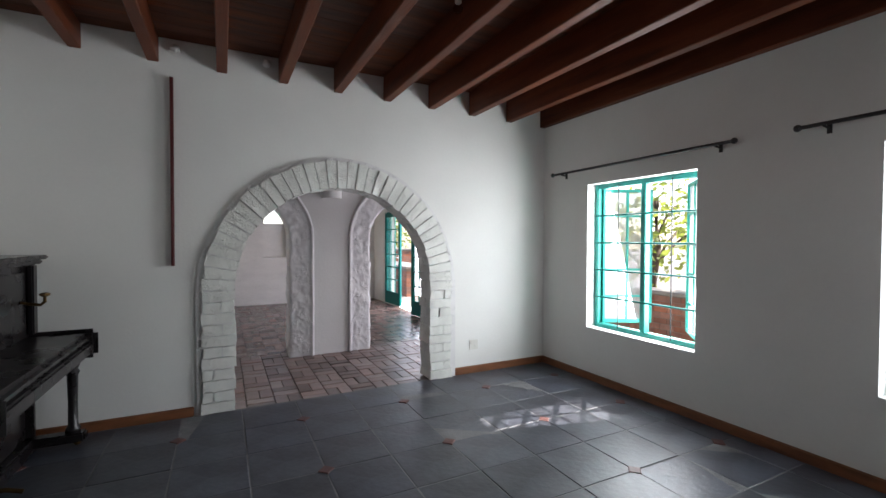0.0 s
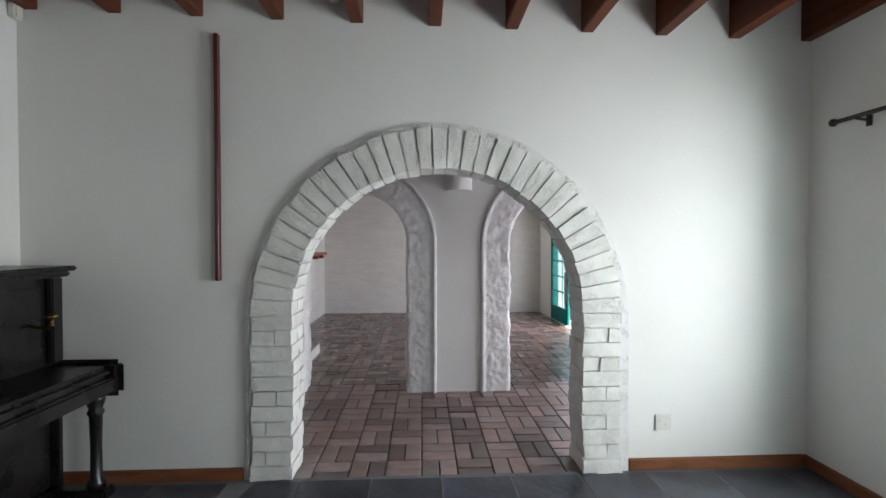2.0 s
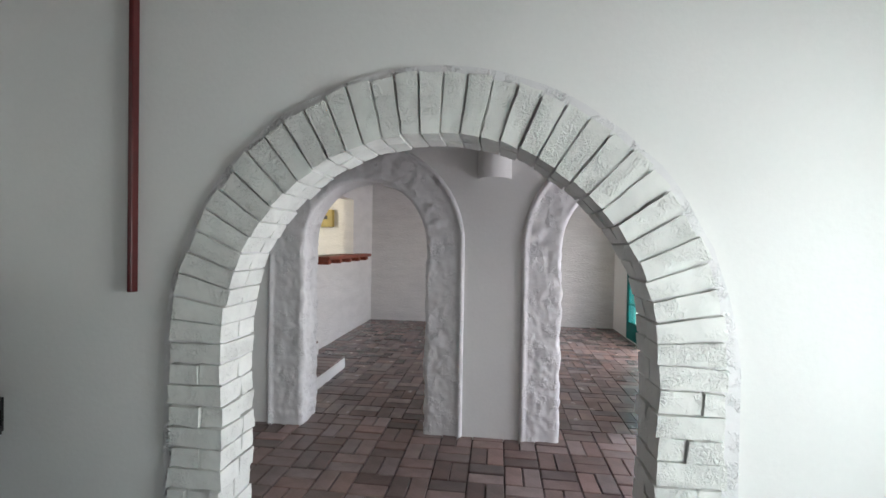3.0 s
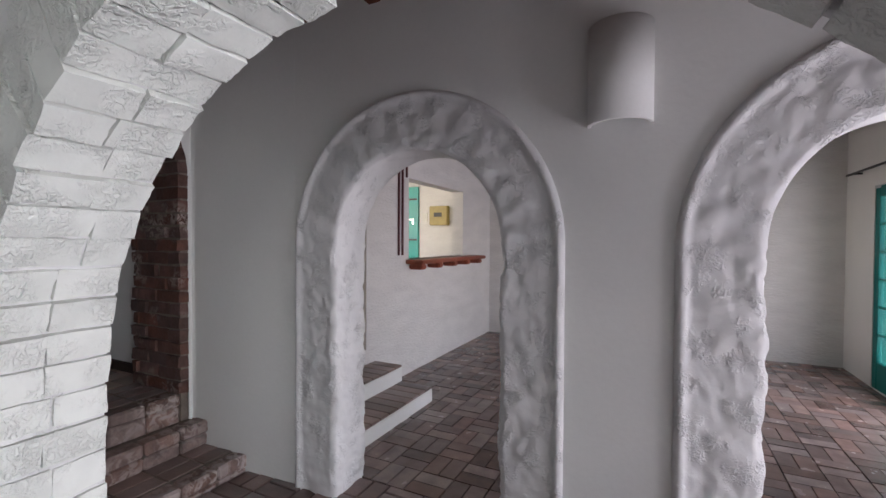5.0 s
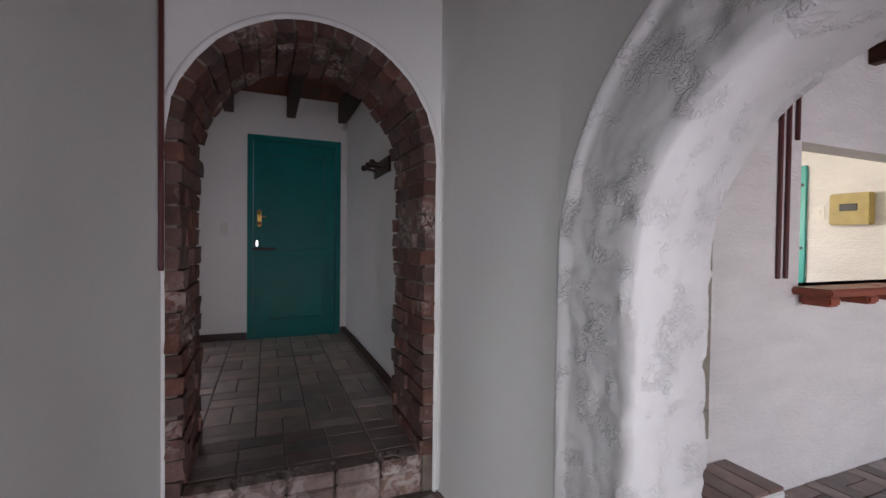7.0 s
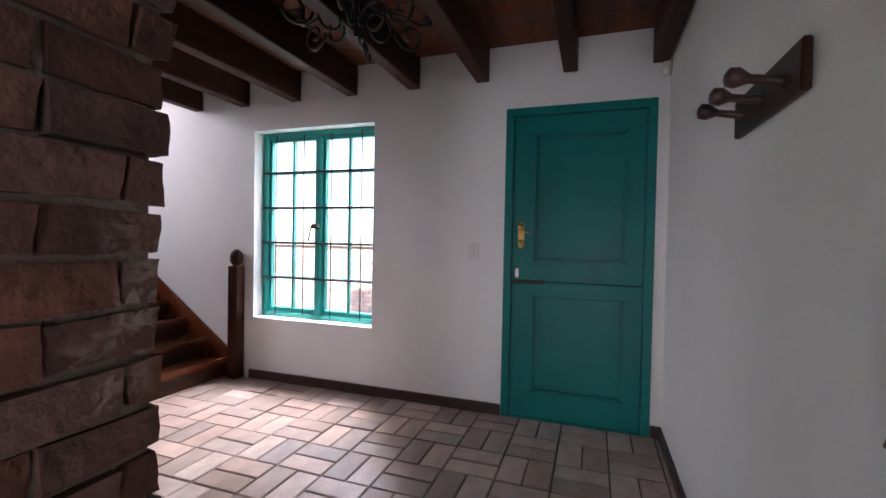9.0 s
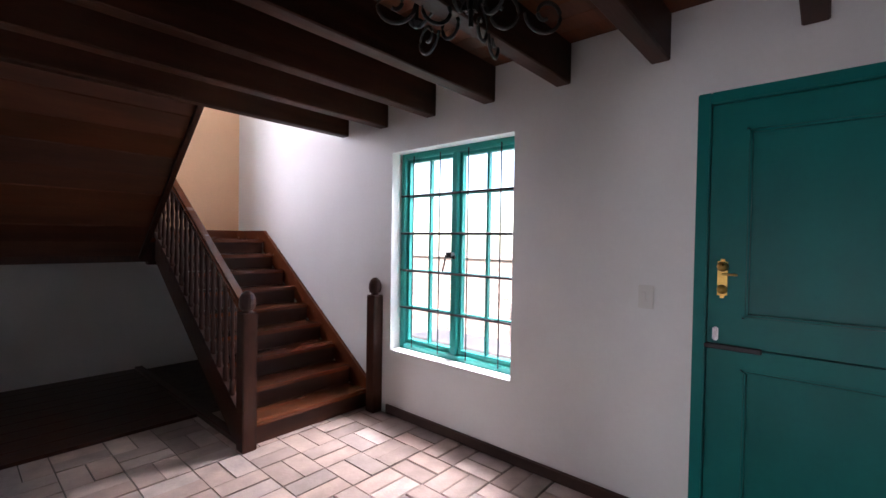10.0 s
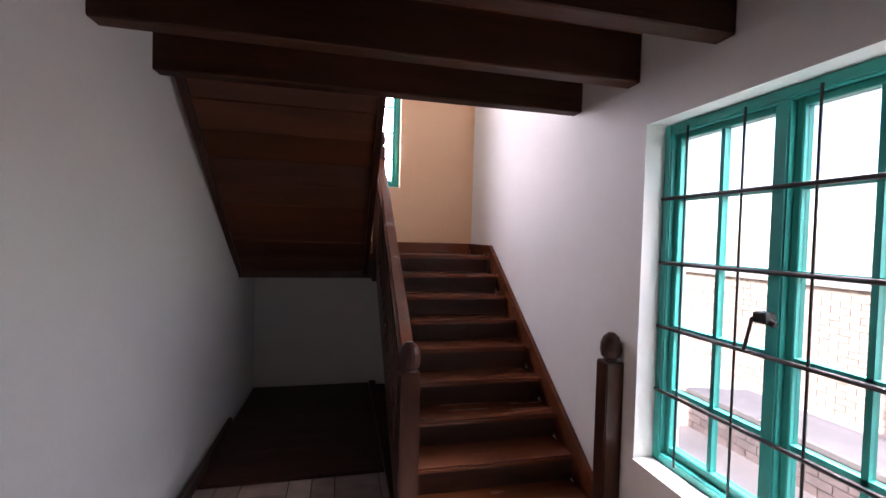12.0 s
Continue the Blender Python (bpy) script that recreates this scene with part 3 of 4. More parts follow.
# bare brick arch to the lobby
bm = bmesh.new()
for d in (0,):
    pin = arch_pts(BA_C, BA_R - 0.014, BA_SPR, 0.2, 30)
    pou = arch_pts(BA_C, BA_R + 0.105, BA_SPR, 0.2, 30)
    a = [bm.verts.new((-1.126, u, z)) for u, z in pin]
    b = [bm.verts.new((BACK + 0.002, u, z)) for u, z in pin]
    c = [bm.verts.new((-1.126, u, z)) for u, z in pou]
    e = [bm.verts.new((BACK + 0.002, u, z)) for u, z in pou]
    for k in range(len(a) - 1):
        for p, q in ((a, b), (a, c), (b, e)):
            bm.faces.new((p[k], p[k + 1], q[k + 1], q[k]))
brick_arch = structure("brick_arch", bm, MORTAR, "bare old red brick arch lining with mortar joints", "arch")
DEP = [(-1.114, -1.34), (-1.35, -1.56), (-1.57, BACK - 0.008)]
DEP2 = [(-1.114, -1.23), (-1.24, -1.45), (-1.46, BACK - 0.008)]
for k in range(20):
    for d0, d1 in (DEP if k % 2 else DEP2):
        bm = bmesh.new()
        wedge(bm, BA_C, math.pi * k / 20 + 0.012, math.pi * (k + 1) / 20 - 0.012, BA_R - 0.03 + rng.uniform(-0.014, 0.008), BA_R + 0.034, BA_SPR, d0, d1, "x", 0.005, rng)
        part("brick", bm, RED_BRICK, brick_arch, smooth=True)
for side in (-1, 1):
    for k in range(17):
        z0 = LZ + (BA_SPR - LZ) * k / 17
        z1 = LZ + (BA_SPR - LZ) * (k + 1) / 17
        for d0, d1 in (DEP if k % 2 else DEP2):
            e0 = BA_C + side * (BA_R - 0.028 + rng.uniform(-0.014, 0.01))
            e1 = BA_C + side * (BA_R + 0.034)
            bm = bmesh.new()
            stone(bm, d1, d0, min(e0, e1), max(e0, e1), z0 + 0.006, z1 - 0.006, 0.005, rng, rough=True)
            part("brick", bm, RED_BRICK, brick_arch, smooth=True)
bm = bmesh.new()   # plaster bead round the brick
po, pi = arch_pts(BA_C, BA_R + 0.056, BA_SPR, 0.1, 30), arch_pts(BA_C, BA_R + 0.026, BA_SPR, 0.1, 30)
a = [bm.verts.new((-1.118, u, z)) for u, z in po]
b = [bm.verts.new((-1.096, (u + w) / 2, (z + y) / 2)) for (u, z), (w, y) in zip(po, pi)]
c = [bm.verts.new((-1.112, u + rng.uniform(-0.004, 0.004), z)) for u, z in pi]
for k in range(len(a) - 1):
    bm.faces.new((a[k], a[k + 1], b[k + 1], b[k]))
    bm.faces.new((b[k], b[k + 1], c[k + 1], c[k]))
structure("trim", bm, PLASTER, "white plaster bead round the brick arch", "trim", smooth=True)


# ---- brick steps ----
def brick_step(x0, x1, y0, y1, z0, z1, nosing, label):
    t = thing("brick_step", label, "step", pose(0, 0, 0))
    bm = bmesh.new()
    box(bm, x0, x1 - 0.09, y0, y1, z0, z1 - 0.004)
    part("core", bm, MORTAR, t)
    n = max(1, round((y1 - y0) / 0.222))
    for k in range(n):
        a, b = y0 + (y1 - y0) * k / n, y0 + (y1 - y0) * (k + 1) / n
        bm = bmesh.new()
        stone(bm, x1 - 0.115, x1, a + 0.002, b - 0.002, z1 - 0.075, z1, 0.004, rng, 0.012)
        part("brick", bm, nosing, t)
        bm = bmesh.new()
        stone(bm, x1 - 0.10, x1 - 0.008, a + 0.002, b - 0.002, z0, z1 - 0.077, 0.004, rng, 0.012)
        part("brick", bm, nosing, t)
        if x1 - x0 > 0.2:
            deep = x1 - 0.125 - x0
            nd = max(1, round(deep / 0.115))
            for q in range(nd):
                bm = bmesh.new()
                stone(bm, x0 + deep * q / nd + 0.003, x0 + deep * (q + 1) / nd - 0.003, a + 0.004, b - 0.004, z1 - 0.05, z1, 0.002, rng, 0.004)
                part("brick", bm, PAVER, t)
    return t


STEP_BRICK = pitted(mat("scuffed_step_brick", (0.24, 0.155, 0.13), 0.65, var=0.2, scale=14, fine=60, bump=0.5, bdist=0.005, rand=0.3), 16, 0.42, 0.62, 0.004, (0.46, 0.39, 0.36))
brick_step(-1.12, -0.64, CORR0 + 0.003, CORR1 - 0.003, -0.04, 0.085, STEP_BRICK, "bottom brick step with scuffed white-stained nosing")
brick_step(-1.12, -0.975, CORR0 + 0.003, CORR1 - 0.003, 0.085, 0.24, STEP_BRICK, "middle brick step with scuffed white-stained nosing")
brick_step(BACK + 0.003, -1.13, BA_C - BA_R + 0.01, BA_C + BA_R - 0.01, 0.2, LZ, STEP_BRICK, "brick threshold under the arch to the lobby")


def white_step(x0, x1, y0, y1, z0, z1):
    t = thing("kitchen_step", "white painted step with a brown brick tread", "step", pose(0, 0, 0), "kitchen steps")
    bm = bmesh.new()
    box(bm, x0, x1, y0, y1, z0, z1 - 0.02, 0.006, 2)
    part("riser", bm, PLASTER, t, "white painted riser")
    n = round((y1 - y0) / 0.11)
    for k in range(n):
        bm = bmesh.new()
        box(bm, x0, x1 - 0.004, y0 + (y1 - y0) * k / n + 0.003, y0 + (y1 - y0) * (k + 1) / n - 0.003, z1 - 0.02, z1, 0.004)
        part("brick", bm, PAVER, t)


white_step(FW + 0.002, -0.17, NB + 0.27, 2.98, -0.03, 0.12)
white_step(FW + 0.002, -0.48, NB + 0.27, 2.98, 0.12, 0.27)


# ---- windows ----
def window_unit(name, m, w, h, rows, label, paint, swing=0.0, bars=True, setback=0.10):
    """Timber window in its opening: x along, y outward, z up, from the lower corner."""
    t = tagged(thing(name, label, "window", m), kind="structure")
    f = 0.045
    bm = bmesh.new()
    for a in ((0, f, 0, h), (w - f, w, 0, h), (f, w - f, 0, f), (f, w - f, h - f, h), (w / 2 - 0.025, w / 2 + 0.025, f, h - f)):
        box(bm, a[0], a[1], setback, setback + 0.07, a[2], a[3], 0.006, 2)
    part("window_frame", bm, paint, t)
    bm = bmesh.new()
    box(bm, 0.003, w - 0.003, -0.012, setback - 0.002, -0.001, 0.006, 0.002)
    part("window_sill", bm, PLASTER, t)
    hw = w / 2 - 0.025 - f
    for s in (0, 1):
        x0 = f if s == 0 else w / 2 + 0.025
        ang = swing if s == 0 else -0.73 * swing
        hinge = Vector((x0 if s == 0 else x0 + hw, setback + 0.055, 0))
        lm = Matrix.Translation(hinge) @ Matrix.Rotation(radians(ang), 4, "Z") @ Matrix.Translation(-hinge)
        bm = bmesh.new()
        e = 0.028
        for a in ((x0, x0 + e, f, h - f), (x0 + hw - e, x0 + hw, f, h - f), (x0 + e, x0 + hw - e, f, f + e + 0.01), (x0 + e, x0 + hw - e, h - f - e, h - f)):
            obox(bm, lm, a[0], a[1], setback + 0.03, setback + 0.075, a[2], a[3], bevel=0.004)
        sash = part("sash", bm, paint, t)
        bm = bmesh.new()
        obox(bm, lm, x0 + hw / 2 - 0.01, x0 + hw / 2 + 0.01, setback + 0.035, setback + 0.065, f + e, h - f - e)
        for k in range(1, rows):
            z = f + (h - 2 * f) * k / rows
            obox(bm, lm, x0 + e, x0 + hw - e, setback + 0.035, setback + 0.065, z - 0.01, z + 0.01)
        part("glazing_bars", bm, paint, sash)
        bm = bmesh.new()
        obox(bm, lm, x0 + e, x0 + hw - e, setback + 0.048, setback + 0.052, f + e, h - f - e)
        g = part("pane", bm, MILKY if swing else GLASS, sash)
        g.visible_shadow = False
    if bars:
        for k in range(1, rows):
            z = f + (h - 2 * f) * k / rows
            bm = bmesh.new()
            rod(bm, (0.02, setback - 0.012, z), (w - 0.02, setback - 0.012, z), 0.009, 8)
            part("burglar_bar", bm, IRON if swing == 0 else TEAL, t)
        for x in ([f + hw * q for q in (0.22, 0.78)] + [w / 2 + 0.025 + hw * q for q in (0.22, 0.78)] if swing == 0 else [0.27 * w, 0.76 * w]):
            bm = bmesh.new()
            rod(bm, (x, setback - 0.012, 0.03), (x, setback - 0.012, h - 0.03), 0.005, 6)
            part("burglar_bar", bm, IRON, t)
    return t


for k, ytop in enumerate((-0.655, -2.81, -4.95)):
    window_unit("window_%d" % (k + 1), pose(EAST, ytop, 0.51, 0, 0, -90), 1.11 if k < 2 else 1.10, 1.405, 5, "turquoise timber casement window, sashes swung open, with burglar bars", TEAL_LIGHT, swing=62 if k == 0 else 40)
lw = window_unit("window_4", pose(LW, -1.69, 0.925, 0, 0, 90), 1.13, 1.575, 5, "turquoise timber window with black burglar bars, closed", TEAL_LIGHT)
bm = bmesh.new()
box(bm, 0.545, 0.595, 0.03, 0.085, 0.76, 0.80, 0.006)
rod(bm, (0.55, 0.03, 0.78), (0.535, 0.015, 0.66), 0.006)
rod(bm, (0.57, 0.055, 0.775), (0.61, 0.06, 0.76), 0.012)
part("latch", bm, IRON, lw, "dark metal casement latch")
window_unit("window_5", pose(-2.45, LS, 2.45, 0, 0, 180), 0.81, 1.45, 5, "turquoise timber stairwell window", TEAL_LIGHT, bars=False)


# ---- curtain rods, wall rods, outlets ----
def curtain_rod(y0, y1, z, label):
    t = thing("curtain_rod", label, "curtain rod", pose(EAST, 0, 0), "curtain rods")
    bm = bmesh.new()
    rod(bm, (-0.075, y0, z), (-0.075, y1, z), 0.012, 12)
    part("pole", bm, IRON, t)
    for y in (y0, y1):
        bm = bmesh.new()
        bmesh.ops.create_uvsphere(bm, u_segments=12, v_segments=8, radius=0.022, matrix=pose(-0.075, y, z))
        part("finial", bm, IRON, t, smooth=True)
    for y in (y0 + 0.13, y1 - 0.13):
        bm = bmesh.new()
        box(bm, -0.008, -0.001, y - 0.012, y + 0.012, z - 0.05, z + 0.02)
        rod(bm, (-0.002, y, z - 0.02), (-0.075, y, z - 0.012), 0.007, 8)
        part("bracket", bm, IRON, t)


curtain_rod(-2.07, -0.23, 2.055, "black iron curtain rod above the window")
curtain_rod(-4.3, -2.44, 2.055, "black iron curtain rod above the window")
curtain_rod(-6.5, -4.65, 2.055, "black iron curtain rod above the window")
bm = bmesh.new()
box(bm, -0.055, -0.032, -0.04, -0.004, 1.165, 2.57, 0.003)
tagged(part("wall_rod", bm, MAROON), "thin dark maroon rod fixed to the wall", "rod")
bm = bmesh.new()
box(bm, -1.075, -1.055, CORR0 + 0.066, CORR0 + 0.082, 1.32, 2.58, 0.003)
tagged(part("wall_rod", bm, MAROON), "thin dark maroon rod fixed to the corridor wall", "rod")
bm = bmesh.new()
rod(bm, (FE - 0.08, 3.1, 2.12), (FE - 0.08, 5.75, 2.12), 0.012)
rod(bm, (FE - 0.08, 5.6, 2.12), (FE - 0.001, 5.6, 2.12), 0.009)
rod(bm, (FE - 0.08, 3.3, 2.12), (FE - 0.001, 3.3, 2.12), 0.009)
tagged(part("curtain_rod", bm, IRON), "black curtain rod above the french doors", "curtain rod")


def plate(name, label, category, m, w, h, toggles):
    t = thing(name, label, category, m)
    bm = bmesh.new()
    box(bm, -w / 2, w / 2, -0.009, 0.0, -h / 2, h / 2, 0.004, 2)
    part("cover", bm, IVORY, t)
    for x, z, a, b in toggles:
        bm = bmesh.new()
        box(bm, x - a / 2, x + a / 2, -0.013, -0.008, z - b / 2, z + b / 2, 0.002)
        part("switch", bm, IVORY, t)


plate("wall_outlet", "white wall socket near the floor", "outlet", pose(2.59, -0.001, 0.29), 0.10, 0.10, [(-0.02, 0.02, 0.015, 0.02), (0.02, -0.01, 0.02, 0.02)])
plate("light_switch", "white light switch plate beside the entrance door", "switch", pose(LW + 0.001, 0.24, 1.54, 0, 0, 90), 0.075, 0.12, [(-0.012, 0.0, 0.025, 0.05)])


# ---- wall sconce: half round plaster shell ----
bm = bmesh.new()
ro, ri, n = 0.121, 0.107, 28
rings = []
for r, z in ((ro, 1.86), (ro, 2.24), (ri, 2.24), (ri, 1.86)):
    rings.append([bm.verts.new((1.463 - r * math.cos(math.pi * k / n), CORR1 - 0.001 - r * math.sin(math.pi * k / n), z)) for k in range(n + 1)])
for i in range(4):
    a, b = rings[i], rings[(i + 1) % 4]
    for k in range(n):
        bm.faces.new((a[k], a[k + 1], b[k + 1], b[k]))
sconce = thing("wall_sconce", "white half-round plaster wall light on the corridor wall", "wall lamp", pose(0, 0, 0))
part("shell", bm, PLASTER, sconce, smooth=False)
for pl in sconce.children[0].data.polygons:
    pl.use_smooth = abs(pl.normal.z) < 0.5
bm = bmesh.new()
box(bm, 1.40, 1.53, CORR1 - 0.03, CORR1 - 0.002, 2.0, 2.14, 0.006)
part("bracket", bm, IVORY, sconce, "white lamp bracket inside")


# ---- entrance door ----
door = tagged(thing("door_1", "closed teal painted two-part entrance door", "door", pose(LW, 0.45, LZ, 0, 0, 90)), kind="structure")
W, H = 0.94, 2.105
bm = bmesh.new()
for a in ((0.0, 0.055, 0, H), (W - 0.055, W, 0, H), (0.055, W - 0.055, H - 0.055, H)):
    box(bm, a[0], a[1], -0.004, 0.12, a[2], a[3], 0.005, 2)
part("door_frame", bm, TEAL, door)
bm = bmesh.new()
box(bm, 0.056, W - 0.056, 0.072, 0.10, 0.0, H - 0.056)
box(bm, 0.003, W - 0.003, -0.002, 0.119, -0.004, 0.006)
part("outer_boards", bm, TEAL, door)
for z0, z1 in ((0.006, 0.93), (0.937, H - 0.058)):
    bm = bmesh.new()
    x0, x1 = 0.058, W - 0.058
    px0, px1, pz0, pz1 = x0 + 0.135, x1 - 0.10, z0 + 0.17 if z0 < 0.1 else z0 + 0.13, z1 - 0.09 if z0 < 0.1 else z1 - 0.12
    for a in ((x0, px0, z0, z1), (px1, x1, z0, z1), (px0, px1, z0, pz0), (px0, px1, pz1, z1)):
        box(bm, a[0], a[1], 0.02, 0.07, a[2], a[3])
    leaf = part("leaf", bm, TEAL, door)
    bm = bmesh.new()
    box(bm, px0 - 0.001, px1 + 0.001, 0.045, 0.06, pz0 - 0.001, pz1 + 0.001)
    part("panel", bm, TEAL, leaf)
    bm = bmesh.new()
    for i in range(2):
        d = 0.022
        for a in ((px0, px0 + d, pz0, pz1), (px1 - d, px1, pz0, pz1), (px0, px1, pz0, pz0 + d), (px0, px1, pz1 - d, pz1)):
            if i == 0:
                box(bm, a[0], a[1], 0.008, 0.046, a[2], a[3], 0.010, 2)
    part("moulding", bm, TEAL, leaf)
bm = bmesh.new()
box(bm, 0.095, 0.135, 0.008, 0.021, 1.155, 1.335, 0.012, 2)
lock = part("lock_plate", bm, BRASS, door, "brass lock plate")
bm = bmesh.new()
bmesh.ops.create_cone(bm, cap_ends=True, segments=16, radius1=0.024, radius2=0.018, depth=0.03, matrix=pose(0.115, -0.004, 1.30, 90))
bmesh.ops.create_cone(bm, cap_ends=True, segments=16, radius1=0.022, radius2=0.018, depth=0.02, matrix=pose(0.115, 0.0, 1.195, 90))
part("knob", bm, BRASS, lock, smooth=True)
bm = bmesh.new()
rod(bm, (0.115, -0.01, 1.265), (0.175, -0.012, 1.265), 0.005)
part("key_lever", bm, BRASS, lock)
bm = bmesh.new()
box(bm, 0.08, 0.105, 0.005, 0.021, 0.955, 1.02, 0.006, 2)
part("cylinder", bm, CHROME, door, "chrome lock cylinder")
bm = bmesh.new()
box(bm, 0.04, 0.27, 0.0, 0.02, 0.918, 0.942, 0.004)
part("bolt", bm, IRON, door, "black iron slide bolt")


# ---- coat hooks ----
hooks = thing("coat_rack", "dark wooden coat rack with three turned pegs", "coat rack", pose(-2.18, LN, 1.99))
bm = bmesh.new()
box(bm, -0.46, 0.0, -0.022, -0.001, -0.055, 0.06, 0.005)
part("board", bm, STAIR_DARK, hooks)
for x in (-0.09, -0.23, -0.37):
    bm = bmesh.new()
    tmp = bmesh.new()
    lathe(tmp, [(0.02, 0), (0.012, 0.01), (0.011, 0.07), (0.016, 0.08), (0.024, 0.095), (0.022, 0.115), (0.008, 0.122)], (0, 0, 0))
    bmesh.ops.transform(tmp, matrix=pose(x, -0.02, -0.005, 80), verts=tmp.verts)
    me = bpy.data.meshes.new("peg")
    tmp.to_mesh(me)
    tmp.free()
    bm.from_mesh(me)
    part("peg", bm, SKIRT_DARK, hooks, smooth=True)
bm = bmesh.new()
bmesh.ops.create_uvsphere(bm, u_segments=14, v_segments=10, radius=0.028, matrix=pose(LW + 0.03, LN - 0.03, 2.66))
box(bm, LW + 0.001, LW + 0.05, LN - 0.05, LN - 0.001, 2.66, 2.72, 0.008)
tagged(part("motion_sensor", bm, IVORY), "small white alarm sensor in the corner", "sensor")
bm = bmesh.new()
box(bm, WEST + 0.001, WEST + 0.05, -0.06, -0.005, 2.62, 2.71, 0.01, 2)
tagged(part("motion_sensor", bm, IVORY), "small white alarm sensor below the beams", "sensor")


# ---- staircase ----
stairs = thing("staircase", "dark varnished wooden staircase with turned balusters", "staircase", pose(0, 0, 0))
RISE, RUN, Y1 = 0.153, 0.229, -1.945
SX0, SX1 = LW + 0.035, -3.03
for k in range(1, 10):
    y, z = Y1 - RUN * (k - 1), LZ + RISE * k
    if k < 9:
        bm = bmesh.new()
        box(bm, SX0, SX1, y - RUN - 0.02, y + 0.025, z - 0.032, z, 0.010, 2)
        part("tread", bm, STAIR, stairs)
    # risers take the darker wood, which carries their shade
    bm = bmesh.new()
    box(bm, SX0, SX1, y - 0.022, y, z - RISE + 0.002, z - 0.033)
    part("riser", bm, STAIR_RISER_SHADED, stairs)
LANDZ = LZ + RISE * 9
LY = Y1 - RUN * 8
bm = bmesh.new()
box(bm, LW + 0.002, LE - 0.002, LS + 0.002, LY + 0.025, LANDZ - 0.035, LANDZ, 0.008, 2)
part("landing", bm, STAIR, stairs)
bm = bmesh.new()
box(bm, SX1 + 0.05, LE - 0.003, LY - 0.10, LY - 0.06, LANDZ - 0.22, LANDZ - 0.036)
box(bm, LW + 0.002, LE - 0.003, LS + 0.002, LY - 0.1, LANDZ - 0.10, LANDZ - 0.037)
part("landing_joist", bm, STAIR_DARK, stairs)


def sloped(bm, x0, x1, ya, za, yb, zb, below, above):
    """A raking board between two points of its line, x0 to x1 wide."""
    v = [bm.verts.new((x, y, z)) for x in (x0, x1) for y, z in ((ya, za - below), (ya, za + above), (yb, zb + above), (yb, zb - below))]
    for q in ((0, 1, 2, 3), (7, 6, 5, 4), (0, 4, 5, 1), (1, 5, 6, 2), (2, 6, 7, 3), (3, 7, 4, 0)):
        bm.faces.new([v[i] for i in q])


za, zb = LZ + RISE, LANDZ
bm = bmesh.new()
sloped(bm, LW + 0.003, LW + 0.033, Y1 + 0.06, za - 0.03, LY + 0.02, zb + 0.03, 0.16, 0.07)
box(bm, LW + 0.003, LW + 0.033, LS + 0.003, LY + 0.02, LANDZ, LANDZ + 0.10)
box(bm, LW + 0.003, LE - 0.003, LS + 0.003, LS + 0.028, LANDZ, LANDZ + 0.10)
part("wall_string", bm, STAIR, stairs, "varnished wall string")
bm = bmesh.new()
sloped(bm, SX1, SX1 + 0.045, Y1 + 0.03, za - 0.05, LY, zb, 0.20, 0.06)
part("outer_string", bm, STAIR_DARK, stairs, "dark outer string")


def newel(x, y, z0, h, name="newel_post"):
    bm = bmesh.new()
    box(bm, x - 0.048, x + 0.048, y - 0.048, y + 0.048, z0, z0 + h - 0.14, 0.006, 2)
    lathe(bm, [(0.036, h - 0.145), (0.030, h - 0.13), (0.046, h - 0.115), (0.052, h - 0.085), (0.050, h - 0.05), (0.038, h - 0.02), (0.015, h)], (x, y, z0), 16)
    part(name, bm, STAIR_DARK, stairs, "dark square newel post with a rounded cap")


newel(-3.0, Y1 + 0.03, LZ, 1.05)
newel(LW + 0.05, Y1 + 0.12, LZ, 1.09)
newel(-3.0, LY - 0.12, LANDZ - 0.25, 1.35)
bm = bmesh.new()
HR = 0.80
sloped(bm, -3.04, -2.965, Y1, za + HR - 0.03, LY - 0.1, zb + HR + 0.03, 0.035, 0.035)
bmesh.ops.bevel(bm, geom=list(bm.edges), offset=0.014, segments=3, affect="EDGES")
part("handrail", bm, STAIR, stairs, "polished handrail")
BAL = [(0.02, 0), (0.02, 0.12), (0.012, 0.13), (0.021, 0.16), (0.017, 0.24), (0.011, 0.34), (0.019, 0.37), (0.011, 0.40), (0.017, 0.5), (0.012, 0.58), (0.018, 0.61), (0.018, 0.76)]
nb = 16
for k in range(nb):
    f = (k + 0.8) / (nb + 0.6)
    y = Y1 + (LY - Y1) * f
    z = za + (zb - za) * f
    bm = bmesh.new()
    lathe(bm, BAL, (-3.003, y, z + 0.0), 8)
    part("baluster", bm, STAIR_DARK, stairs, smooth=True)
# dark floor boards under the flights, standing in for the shade there
for k in range(9):
    bm = bmesh.new()
    box(bm, SX1 + 0.05, LE - 0.035, LS + 0.03 + 0.19 * k, LS + 0.217 + 0.19 * k, LZ, LZ + 0.025, 0.004)
    part("base_board", bm, STAIR_DARK, stairs)
bm = bmesh.new()
box(bm, SX1 - 0.02, SX1 + 0.048, LS + 0.03, Y1 - 0.06, LZ, LZ + 0.045, 0.006)
part("base_rail", bm, STAIR_DARK, stairs)
